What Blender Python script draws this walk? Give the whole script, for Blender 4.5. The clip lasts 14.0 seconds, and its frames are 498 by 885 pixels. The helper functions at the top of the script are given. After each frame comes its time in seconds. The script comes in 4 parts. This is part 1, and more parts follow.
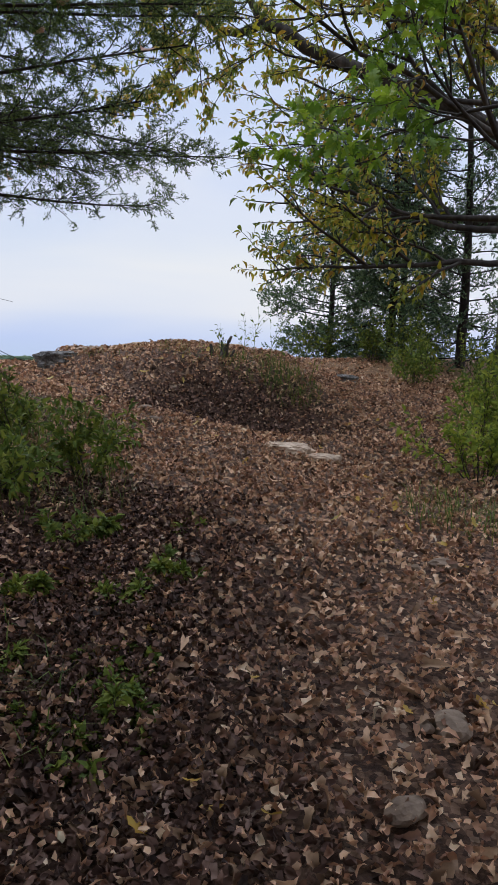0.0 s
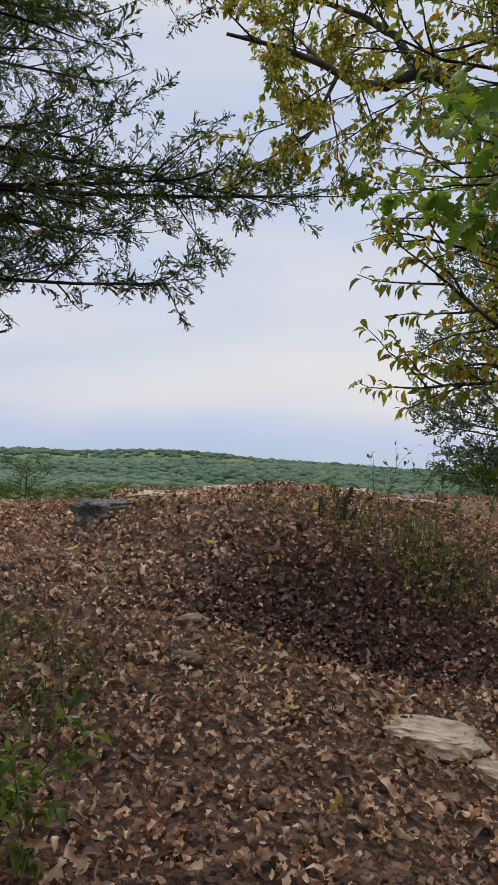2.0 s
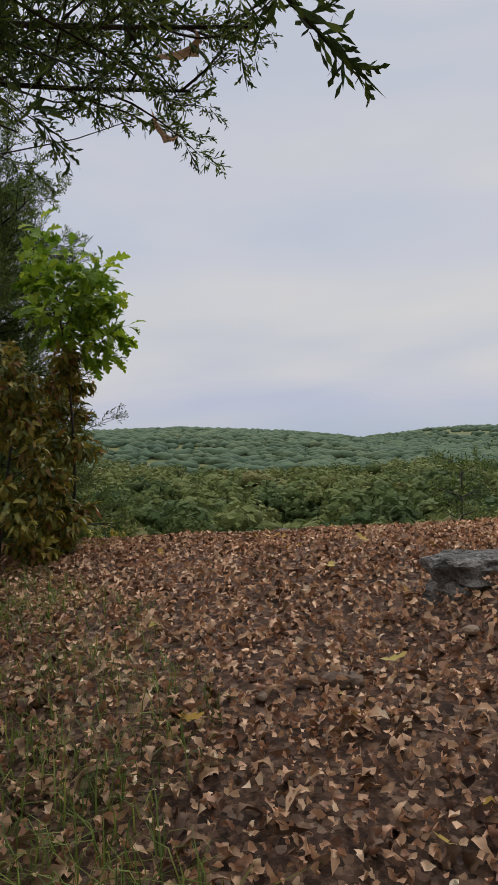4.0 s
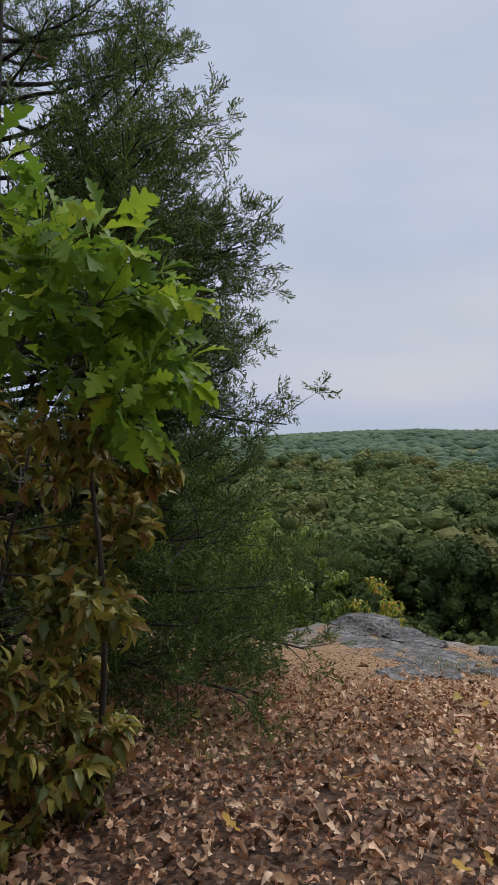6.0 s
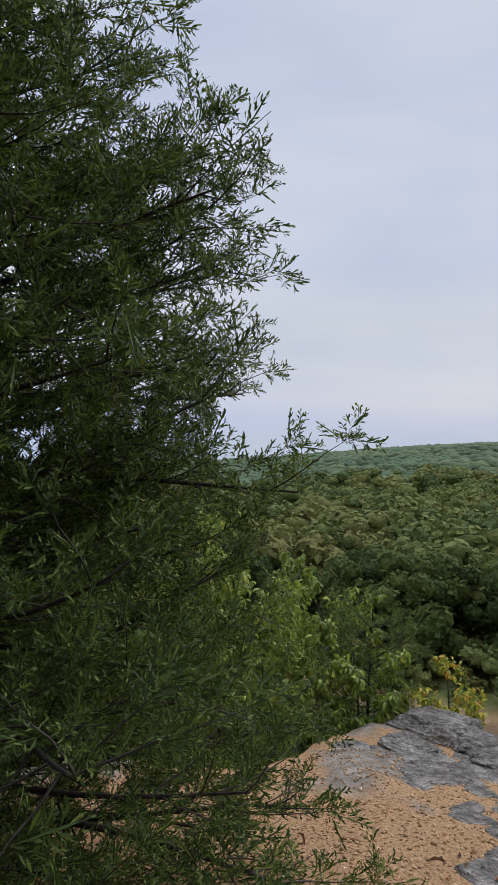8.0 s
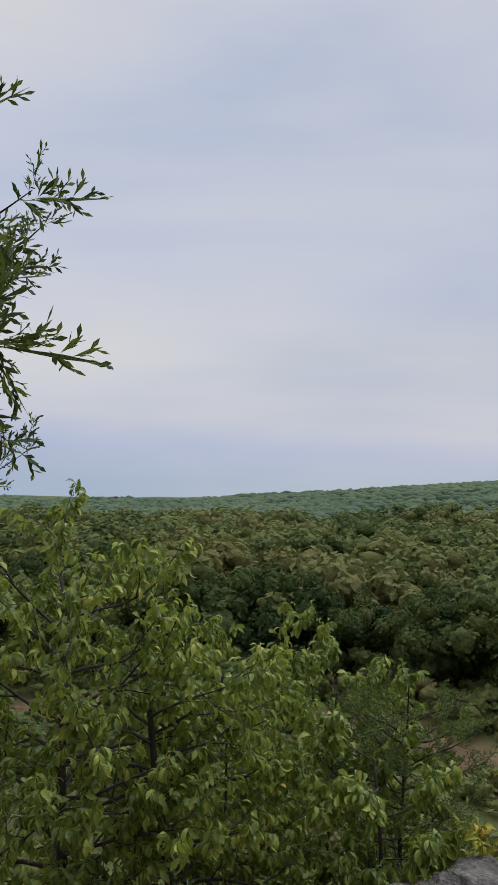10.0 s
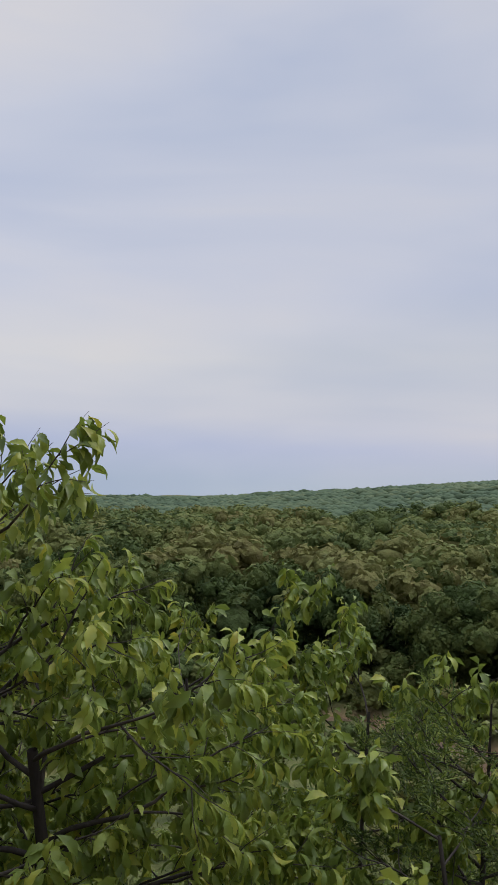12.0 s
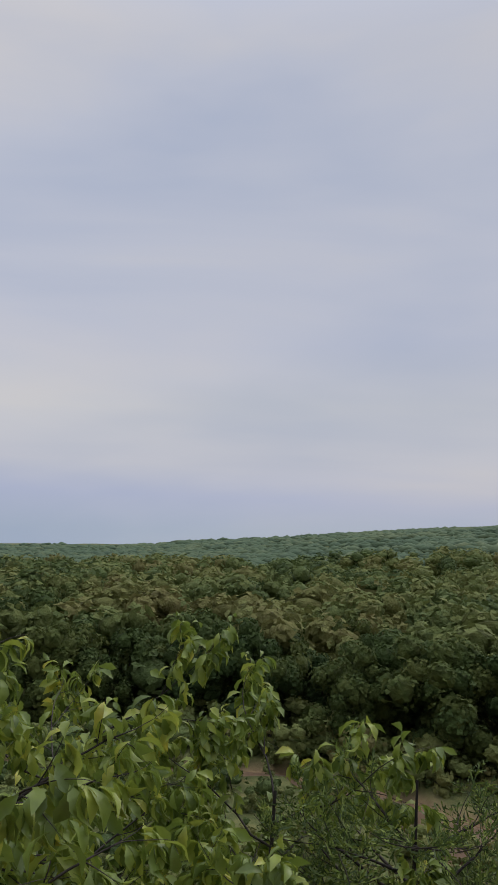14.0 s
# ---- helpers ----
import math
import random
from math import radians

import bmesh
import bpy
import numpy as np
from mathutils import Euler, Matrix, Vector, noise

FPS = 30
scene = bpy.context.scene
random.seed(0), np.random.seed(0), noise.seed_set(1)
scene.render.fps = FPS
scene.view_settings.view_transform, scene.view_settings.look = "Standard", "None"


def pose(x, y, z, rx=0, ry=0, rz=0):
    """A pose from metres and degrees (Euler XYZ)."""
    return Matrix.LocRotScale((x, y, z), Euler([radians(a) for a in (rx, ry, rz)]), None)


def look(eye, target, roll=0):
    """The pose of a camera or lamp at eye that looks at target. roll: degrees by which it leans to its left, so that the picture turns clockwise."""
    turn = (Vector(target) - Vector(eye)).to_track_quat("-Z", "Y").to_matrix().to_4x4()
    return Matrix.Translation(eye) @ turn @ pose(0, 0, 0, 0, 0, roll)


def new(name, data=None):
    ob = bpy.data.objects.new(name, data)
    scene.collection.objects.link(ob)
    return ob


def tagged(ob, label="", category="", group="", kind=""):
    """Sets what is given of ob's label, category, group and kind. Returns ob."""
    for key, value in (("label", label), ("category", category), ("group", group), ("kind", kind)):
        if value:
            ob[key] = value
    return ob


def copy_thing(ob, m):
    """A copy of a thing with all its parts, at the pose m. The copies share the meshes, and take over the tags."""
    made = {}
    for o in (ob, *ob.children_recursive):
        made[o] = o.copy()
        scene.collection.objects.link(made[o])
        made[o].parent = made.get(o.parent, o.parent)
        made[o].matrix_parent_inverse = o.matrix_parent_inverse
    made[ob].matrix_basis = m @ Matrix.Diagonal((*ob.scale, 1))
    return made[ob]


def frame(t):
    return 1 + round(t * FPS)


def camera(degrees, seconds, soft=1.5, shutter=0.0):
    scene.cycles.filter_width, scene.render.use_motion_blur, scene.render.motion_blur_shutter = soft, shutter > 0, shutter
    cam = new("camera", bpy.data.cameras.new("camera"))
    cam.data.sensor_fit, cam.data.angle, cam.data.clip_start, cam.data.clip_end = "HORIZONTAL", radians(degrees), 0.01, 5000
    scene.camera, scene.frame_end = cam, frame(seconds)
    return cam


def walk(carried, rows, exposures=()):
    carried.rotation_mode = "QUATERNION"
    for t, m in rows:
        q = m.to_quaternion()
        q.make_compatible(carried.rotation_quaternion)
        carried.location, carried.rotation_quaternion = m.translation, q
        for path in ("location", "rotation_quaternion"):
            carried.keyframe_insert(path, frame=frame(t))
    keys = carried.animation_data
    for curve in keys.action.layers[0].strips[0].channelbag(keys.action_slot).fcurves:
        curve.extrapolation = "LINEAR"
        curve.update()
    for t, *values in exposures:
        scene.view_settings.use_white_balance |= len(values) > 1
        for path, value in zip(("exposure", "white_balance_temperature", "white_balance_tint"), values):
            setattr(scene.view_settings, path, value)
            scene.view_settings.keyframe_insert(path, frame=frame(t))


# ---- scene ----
cam = camera(36.3, 14.0)
walk(cam, [
    (0.0, pose(0.000, 0.000, 1.400, 84.97, -0.96, 0.88)),
    (0.5, pose(0.040, 0.729, 1.593, 88.96, -1.42, 3.13)),
    (1.0, pose(0.176, 1.367, 1.718, 90.68, -1.59, 6.12)),
    (1.5, pose(0.129, 2.072, 1.813, 92.27, -2.06, 8.97)),
    (2.0, pose(0.155, 2.789, 1.903, 91.90, -2.22, 12.99)),
    (2.5, pose(0.129, 3.418, 1.973, 91.95, -1.06, 19.87)),
    (3.0, pose(0.076, 4.056, 2.064, 92.50, 0.05, 30.31)),
    (3.5, pose(-0.019, 4.599, 2.115, 90.52, 0.11, 40.98)),
    (4.0, pose(-0.341, 5.137, 2.129, 89.80, 1.05, 48.54)),
    (4.2, pose(-0.500, 5.330, 2.150, 90.10, 1.30, 51.00)),
    (5.2, pose(-1.550, 6.550, 2.450, 90.20, -0.20, 66.00)),
    (6.3, pose(-2.650, 7.600, 2.713, 89.25, -1.57, 78.08)),
    (6.5, pose(-2.834, 7.638, 2.729, 89.13, -1.37, 79.80)),
    (7.0, pose(-3.394, 7.746, 2.728, 89.67, -0.66, 81.09)),
    (7.5, pose(-3.797, 7.945, 2.771, 90.90, -0.31, 80.15)),
    (8.0, pose(-4.175, 8.205, 2.899, 90.87, -0.25, 79.54)),
    (8.5, pose(-4.573, 8.386, 2.853, 91.84, -0.46, 80.45)),
    (9.0, pose(-4.921, 8.655, 2.894, 93.04, 0.01, 82.65)),
    (9.2, pose(-5.068, 8.809, 2.889, 93.26, 0.05, 84.54)),
    (10.2, pose(-6.620, 9.330, 2.680, 93.20, -1.20, 85.20)),
    (11.3, pose(-8.076, 9.545, 2.302, 91.99, -1.76, 82.76)),
    (11.5, pose(-8.146, 9.562, 2.280, 92.38, -1.93, 82.95)),
    (12.0, pose(-8.300, 9.600, 2.280, 93.10, -1.22, 86.60)),
    (12.5, pose(-8.427, 9.635, 2.279, 93.64, 0.52, 93.28)),
    (13.0, pose(-8.551, 9.667, 2.269, 94.94, -0.13, 93.48)),
    (13.5, pose(-8.700, 9.678, 2.240, 96.23, -0.30, 88.93)),
    (14.0, pose(-8.787, 9.755, 2.233, 96.85, -1.29, 80.56)),
], exposures=[(0.0, 0.28, 5850, 10), (1.5, 0.20, 6100, 10), (3.0, 0.08, 6350, 10), (4.2, 0.0, 6700, 10), (6.5, 0.0, 6200, 10), (7.5, 0.2, 6300, 10), (9.0, 0.0, 6500, 10), (12.5, 0.0, 6500, 12), (13.2, -0.05, 6500, 12), (14.0, -0.18, 6500, 12)])

# ---- light ----
world = bpy.data.worlds.new("overcast_sky")
scene.world = world
world.use_nodes = True
SUN_ELEVATION, SUN_BEARING = radians(38), radians(-150)


def build_world():
    nt = world.node_tree
    nt.nodes.clear()
    N, Lk = nt.nodes.new, nt.links.new
    out, bg = N("ShaderNodeOutputWorld"), N("ShaderNodeBackground")
    sky = N("ShaderNodeTexSky")
    sky.sky_type, sky.sun_disc = "NISHITA", False
    sky.sun_elevation, sky.sun_rotation = SUN_ELEVATION, SUN_BEARING
    sky.air_density, sky.dust_density = 1.2, 2.0
    dim = N("ShaderNodeMix"); dim.data_type, dim.blend_type = "RGBA", "MULTIPLY"
    dim.inputs[0].default_value = 1.0
    dim.inputs[7].default_value = (0.10, 0.10, 0.10, 1)
    Lk(sky.outputs[0], dim.inputs[6])
    co, mp = N("ShaderNodeTexCoord"), N("ShaderNodeMapping")
    mp.inputs["Scale"].default_value = (1.0, 1.0, 4.2)
    Lk(co.outputs["Generated"], mp.inputs["Vector"])
    big = N("ShaderNodeTexNoise")
    big.inputs["Scale"].default_value, big.inputs["Detail"].default_value, big.inputs["Roughness"].default_value = 1.4, 4.0, 0.45
    big.inputs["Distortion"].default_value = 0.35
    Lk(mp.outputs[0], big.inputs["Vector"])
    ramp = N("ShaderNodeValToRGB")
    r = ramp.color_ramp
    r.elements[0].position, r.elements[0].color = 0.30, (0.455, 0.515, 0.665, 1)
    r.elements[1].position, r.elements[1].color = 0.70, (0.690, 0.675, 0.690, 1)
    e = r.elements.new(0.50); e.color = (0.575, 0.605, 0.705, 1)
    Lk(big.outputs["Fac"], ramp.inputs[0])
    mix = N("ShaderNodeMix"); mix.data_type = "RGBA"
    mix.inputs[0].default_value = 0.9
    Lk(dim.outputs[2], mix.inputs[6]); Lk(ramp.outputs[0], mix.inputs[7])
    # an overcast sky is brightest overhead
    axes, lift = N("ShaderNodeSeparateXYZ"), N("ShaderNodeMapRange")
    Lk(co.outputs["Generated"], axes.inputs[0]); Lk(axes.outputs[2], lift.inputs[0])
    lift.interpolation_type = "SMOOTHSTEP"
    for i, val in enumerate((0.55, 1.0, 1.0, 3.2)):
        lift.inputs[i + 1].default_value = val
    # layers: a grey-blue base, a paler warm band above it
    low = N("ShaderNodeValToRGB")
    q = low.color_ramp
    q.elements[0].position, q.elements[0].color = 0.0, (0.79, 0.88, 0.93, 1)
    q.elements[1].position, q.elements[1].color = 0.42, (0.99, 1.0, 1.0, 1)
    for at, c in ((0.045, (0.86, 0.90, 1.0, 1)), (0.085, (1.05, 1.02, 0.98, 1)), (0.16, (1.10, 1.06, 0.97, 1)), (0.24, (1.0, 1.0, 1.0, 1))):
        q.elements.new(at).color = c
    sway = N("ShaderNodeMath"); sway.operation = "MULTIPLY_ADD"
    sway.inputs[1].default_value = 0.07
    drop = N("ShaderNodeMath"); drop.operation = "SUBTRACT"; drop.inputs[1].default_value = 0.035
    tint = N("ShaderNodeMix"); tint.data_type, tint.blend_type = "RGBA", "MULTIPLY"
    tint.inputs[0].default_value = 1.0
    Lk(big.outputs["Fac"], sway.inputs[0]); Lk(axes.outputs[2], sway.inputs[2]); Lk(sway.outputs[0], drop.inputs[0])
    Lk(drop.outputs[0], low.inputs[0]); Lk(mix.outputs[2], tint.inputs[6]); Lk(low.outputs[0], tint.inputs[7])
    Lk(tint.outputs[2], bg.inputs[0])
    Lk(lift.outputs[0], bg.inputs[1])
    Lk(bg.outputs[0], out.inputs[0])


build_world()
sun = new("sun", bpy.data.lights.new("sun", "SUN"))
sun.data.energy, sun.data.angle, sun.data.color = 1.2, radians(25), (1.0, 0.96, 0.9)
sun.matrix_world = look((0, 0, 60), (0 + 30 * math.sin(2.6), 30 * math.cos(2.6), 60 - 24))

# ---- materials ----


def material(name, stops, rough=0.8, scale=8.0, detail=5.0, bump=0.3, vary="island", translucent=0.0, spread=0.5, coord="Object", stretch=(1, 1, 1), spec=0.3, metal=0.0, bump_scale=None, bump_size=0.02):
    """Colour stops run over a mix of grain noise and a random value for each piece."""
    m = bpy.data.materials.new(name)
    m.use_nodes = True
    nt = m.node_tree
    nt.nodes.clear()
    N, Lk = nt.nodes.new, nt.links.new
    out, bs = N("ShaderNodeOutputMaterial"), N("ShaderNodeBsdfPrincipled")
    co, mp = N("ShaderNodeTexCoord"), N("ShaderNodeMapping")
    mp.inputs["Scale"].default_value = stretch
    Lk(co.outputs[coord], mp.inputs[0])
    fine, wide = N("ShaderNodeTexNoise"), N("ShaderNodeTexNoise")
    fine.inputs["Scale"].default_value, fine.inputs["Detail"].default_value = scale, detail
    wide.inputs["Scale"].default_value, wide.inputs["Detail"].default_value = scale * 0.12, 3.0
    Lk(mp.outputs[0], fine.inputs["Vector"]); Lk(mp.outputs[0], wide.inputs["Vector"])
    half = N("ShaderNodeMath"); half.operation = "MULTIPLY_ADD"
    half.inputs[1].default_value = 0.5
    Lk(fine.outputs["Fac"], half.inputs[0])
    h2 = N("ShaderNodeMath"); h2.operation = "MULTIPLY"; h2.inputs[1].default_value = 0.5
    Lk(wide.outputs["Fac"], h2.inputs[0]); Lk(h2.outputs[0], half.inputs[2])
    con = N("ShaderNodeMapRange")
    con.inputs[1].default_value, con.inputs[2].default_value = 0.32, 0.68
    Lk(half.outputs[0], con.inputs[0])
    fac = con.outputs[0]
    if vary:
        if vary == "island":
            rnd = N("ShaderNodeNewGeometry").outputs["Random Per Island"]
        elif vary == "object":
            rnd = N("ShaderNodeObjectInfo").outputs["Random"]
        else:
            at = N("ShaderNodeAttribute"); at.attribute_name = vary
            rnd = at.outputs["Fac"]
        mx = N("ShaderNodeMix")
        mx.inputs[0].default_value = spread
        Lk(fac, mx.inputs[2]); Lk(rnd, mx.inputs[3])
        fac = mx.outputs[0]
    ramp = N("ShaderNodeValToRGB")
    el = ramp.color_ramp.elements
    n = len(stops)
    for i, (p, c) in enumerate(stops):
        e = el[0] if i == 0 else el[1] if i == n - 1 else el.new(p)
        if i in (0, n - 1):
            e.position = p
    for i, (p, c) in enumerate(stops):
        el[i].position, el[i].color = p, (*c, 1)
    Lk(fac, ramp.inputs[0])
    Lk(ramp.outputs[0], bs.inputs["Base Color"])
    bs.inputs["Roughness"].default_value = rough
    bs.inputs["Specular IOR Level"].default_value = spec
    bs.inputs["Metallic"].default_value = metal
    if bump:
        bp = N("ShaderNodeBump")
        bp.inputs["Strength"].default_value, bp.inputs["Distance"].default_value = bump, bump_size
        if bump_scale:
            bn = N("ShaderNodeTexNoise"); bn.inputs["Scale"].default_value, bn.inputs["Detail"].default_value = bump_scale, 6.0
            Lk(mp.outputs[0], bn.inputs["Vector"]); Lk(bn.outputs["Fac"], bp.inputs["Height"])
        else:
            Lk(fine.outputs["Fac"], bp.inputs["Height"])
        Lk(bp.outputs[0], bs.inputs["Normal"])
    if translucent:
        tr, ms = N("ShaderNodeBsdfTranslucent"), N("ShaderNodeMixShader")
        Lk(ramp.outputs[0], tr.inputs[0])
        ms.inputs[0].default_value = translucent
        Lk(bs.outputs[0], ms.inputs[1]); Lk(tr.outputs[0], ms.inputs[2]); Lk(ms.outputs[0], out.inputs[0])
    else:
        Lk(bs.outputs[0], out.inputs[0])
    return m


M_LITTER = material("dry_leaf", [(0.0, (0.074, 0.037, 0.022)), (0.28, (0.246, 0.121, 0.069)), (0.50, (0.517, 0.278, 0.155)), (0.70, (0.739, 0.456, 0.265)), (0.87, (0.850, 0.628, 0.407)), (0.97, (0.850, 0.788, 0.579)), (1.0, (0.850, 0.850, 0.739))], 0.6, 30, vary="island", spread=0.62, translucent=0.12, bump=0.3)
M_LITTER_GREY = material("weathered_leaf_scrap", [(0.0, (0.042, 0.026, 0.017)), (0.3, (0.170, 0.096, 0.056)), (0.55, (0.397, 0.248, 0.140)), (0.8, (0.718, 0.446, 0.264)), (1.0, (0.850, 0.788, 0.562))], 0.75, 30, vary="island", spread=0.68, bump=0.3)
M_LITTER_YELLOW = material("fallen_yellow_leaf", [(0.0, (0.30, 0.15, 0.02)), (0.5, (0.46, 0.27, 0.04)), (1.0, (0.40, 0.36, 0.10))], 0.7, 30, translucent=0.15, bump=0.2)
M_BARK = material("grey_brown_bark", [(0.0, (0.020, 0.016, 0.014)), (0.5, (0.055, 0.045, 0.038)), (1.0, (0.13, 0.11, 0.095))], 0.9, 14, stretch=(1, 1, 0.25), vary="", bump=0.8)
M_CEDAR_BARK = material("dark_cedar_bark", [(0.0, (0.014, 0.011, 0.010)), (0.5, (0.040, 0.031, 0.026)), (1.0, (0.11, 0.09, 0.08))], 0.9, 18, stretch=(1, 1, 0.25), vary="", bump=0.7)
M_CEDAR = material("cedar_foliage", [(0.0, (0.021, 0.035, 0.010)), (0.45, (0.071, 0.110, 0.027)), (0.75, (0.180, 0.237, 0.046)), (1.0, (0.347, 0.353, 0.072))], 0.6, 1.2, spread=0.65, translucent=0.26, bump=0, spec=0.25)
M_OAK = material("green_oak_leaf", [(0.0, (0.069, 0.136, 0.016)), (0.5, (0.183, 0.297, 0.026)), (0.8, (0.320, 0.439, 0.032)), (1.0, (0.458, 0.464, 0.040))], 0.5, 25, spread=0.75, translucent=0.46, bump=0.15, spec=0.3)
M_OAK_TURN = material("turning_oak_leaf", [(0.0, (0.091, 0.140, 0.020)), (0.4, (0.239, 0.280, 0.029)), (0.65, (0.504, 0.448, 0.039)), (0.82, (0.532, 0.308, 0.039)), (1.0, (0.239, 0.105, 0.033))], 0.5, 25, spread=0.75, translucent=0.38, bump=0.15, spec=0.4)
M_OAK_RUST = material("olive_and_rust_oak_leaf", [(0.0, (0.060, 0.078, 0.018)), (0.4, (0.173, 0.177, 0.030)), (0.65, (0.352, 0.292, 0.042)), (0.85, (0.270, 0.128, 0.036)), (1.0, (0.112, 0.053, 0.027))], 0.5, 25, spread=0.75, translucent=0.28, bump=0.15, spec=0.4)
M_CEDAR_PALE = material("blue_green_cedar_foliage", [(0.0, (0.035, 0.060, 0.034)), (0.45, (0.095, 0.150, 0.078)), (0.75, (0.190, 0.260, 0.110)), (1.0, (0.300, 0.340, 0.120))], 0.65, 1.2, spread=0.65, translucent=0.3, bump=0, spec=0.2)
M_CHESTNUT = material("drooping_green_leaf", [(0.0, (0.085, 0.133, 0.024)), (0.5, (0.205, 0.274, 0.044)), (0.82, (0.340, 0.391, 0.061)), (0.95, (0.489, 0.432, 0.058)), (1.0, (0.432, 0.175, 0.042))], 0.42, 25, spread=0.75, translucent=0.36, bump=0.15, spec=0.5)
M_WOODS = material("mixed_woods_foliage", [(0.0, (0.048, 0.078, 0.028)), (0.35, (0.105, 0.142, 0.044)), (0.6, (0.165, 0.190, 0.058)), (0.82, (0.185, 0.185, 0.060)), (1.0, (0.180, 0.155, 0.058))], 0.8, 0.9, vary="tint", spread=0.75, translucent=0.2, bump=1.0, bump_scale=1.5, bump_size=0.8, spec=0.15)
# distance haze is put into this foliage colour: bluer, with less contrast
M_WOODS_HAZED = material("hazed_far_foliage", [(0.0, (0.065, 0.098, 0.062)), (0.5, (0.090, 0.129, 0.073)), (1.0, (0.132, 0.159, 0.081))], 0.9, 0.12, vary="tint", spread=0.65, translucent=0.0, bump=0.8, bump_scale=0.5, bump_size=1.0, spec=0.1)
M_WOODS_TREE = material("woodland_tree_foliage", [(0.0, (0.032, 0.058, 0.018)), (0.45, (0.068, 0.10, 0.028)), (0.8, (0.125, 0.14, 0.036)), (1.0, (0.18, 0.145, 0.044))], 0.8, 0.9, vary="object", spread=0.7, translucent=0.2, bump=1.0, bump_scale=1.5, bump_size=0.8, spec=0.15)
# dark leaf tone; near the trail start it stands in for tree shade
M_DARK_LEAF = material("dark_leaf", [(0.0, (0.022, 0.012, 0.008)), (0.5, (0.111, 0.057, 0.039)), (0.85, (0.250, 0.146, 0.103)), (1.0, (0.387, 0.267, 0.204))], 0.8, 30, vary="island", spread=0.85, bump=0.2)
M_SHRUB = material("shrub_leaf", [(0.0, (0.060, 0.096, 0.018)), (0.5, (0.156, 0.204, 0.032)), (0.9, (0.300, 0.318, 0.048)), (1.0, (0.432, 0.312, 0.045))], 0.6, 20, spread=0.75, translucent=0.34, bump=0, spec=0.2)
M_SHRUB_YELLOW = material("yellow_green_shrub_leaf", [(0.0, (0.10, 0.15, 0.022)), (0.5, (0.25, 0.31, 0.04)), (0.9, (0.42, 0.44, 0.06)), (1.0, (0.50, 0.40, 0.07))], 0.6, 20, spread=0.75, translucent=0.45, bump=0, spec=0.2)
M_GRASS = material("grass_blade", [(0.0, (0.053, 0.085, 0.016)), (0.5, (0.134, 0.193, 0.030)), (0.85, (0.258, 0.289, 0.053)), (1.0, (0.392, 0.332, 0.107))], 0.6, 5, spread=0.75, translucent=0.35, bump=0)
M_STONE_BROWN = material("brown_chert", [(0.0, (0.062, 0.043, 0.029)), (0.45, (0.200, 0.138, 0.094)), (0.8, (0.375, 0.276, 0.187)), (1.0, (0.525, 0.432, 0.330))], 0.85, 20, detail=8, vary="object", spread=0.4, bump=0.9)
M_STONE = material("weathered_limestone", [(0.0, (0.045, 0.040, 0.036)), (0.4, (0.130, 0.118, 0.104)), (0.7, (0.255, 0.235, 0.210)), (1.0, (0.450, 0.415, 0.365))], 0.85, 22, detail=9, vary="object", spread=0.12, bump=1.0, bump_scale=40, bump_size=0.05)
M_STONE_PALE = material("pale_trail_stone", [(0.0, (0.149, 0.100, 0.068)), (0.4, (0.414, 0.299, 0.207)), (0.75, (0.598, 0.452, 0.324)), (1.0, (0.713, 0.567, 0.414))], 0.85, 16, detail=9, vary="object", spread=0.1, bump=0.8, bump_scale=26, bump_size=0.02)
M_GRAVEL = material("tan_gravel", [(0.0, (0.181, 0.097, 0.051)), (0.5, (0.379, 0.228, 0.112)), (0.85, (0.506, 0.349, 0.195)), (1.0, (0.542, 0.503, 0.411))], 0.85, 20, spread=0.75, bump=0.4)
M_STUMP = material("rotten_wood", [(0.0, (0.020, 0.016, 0.014)), (0.6, (0.07, 0.055, 0.045)), (1.0, (0.16, 0.13, 0.11))], 0.9, 12, stretch=(1, 1, 0.2), vary="", bump=0.9)


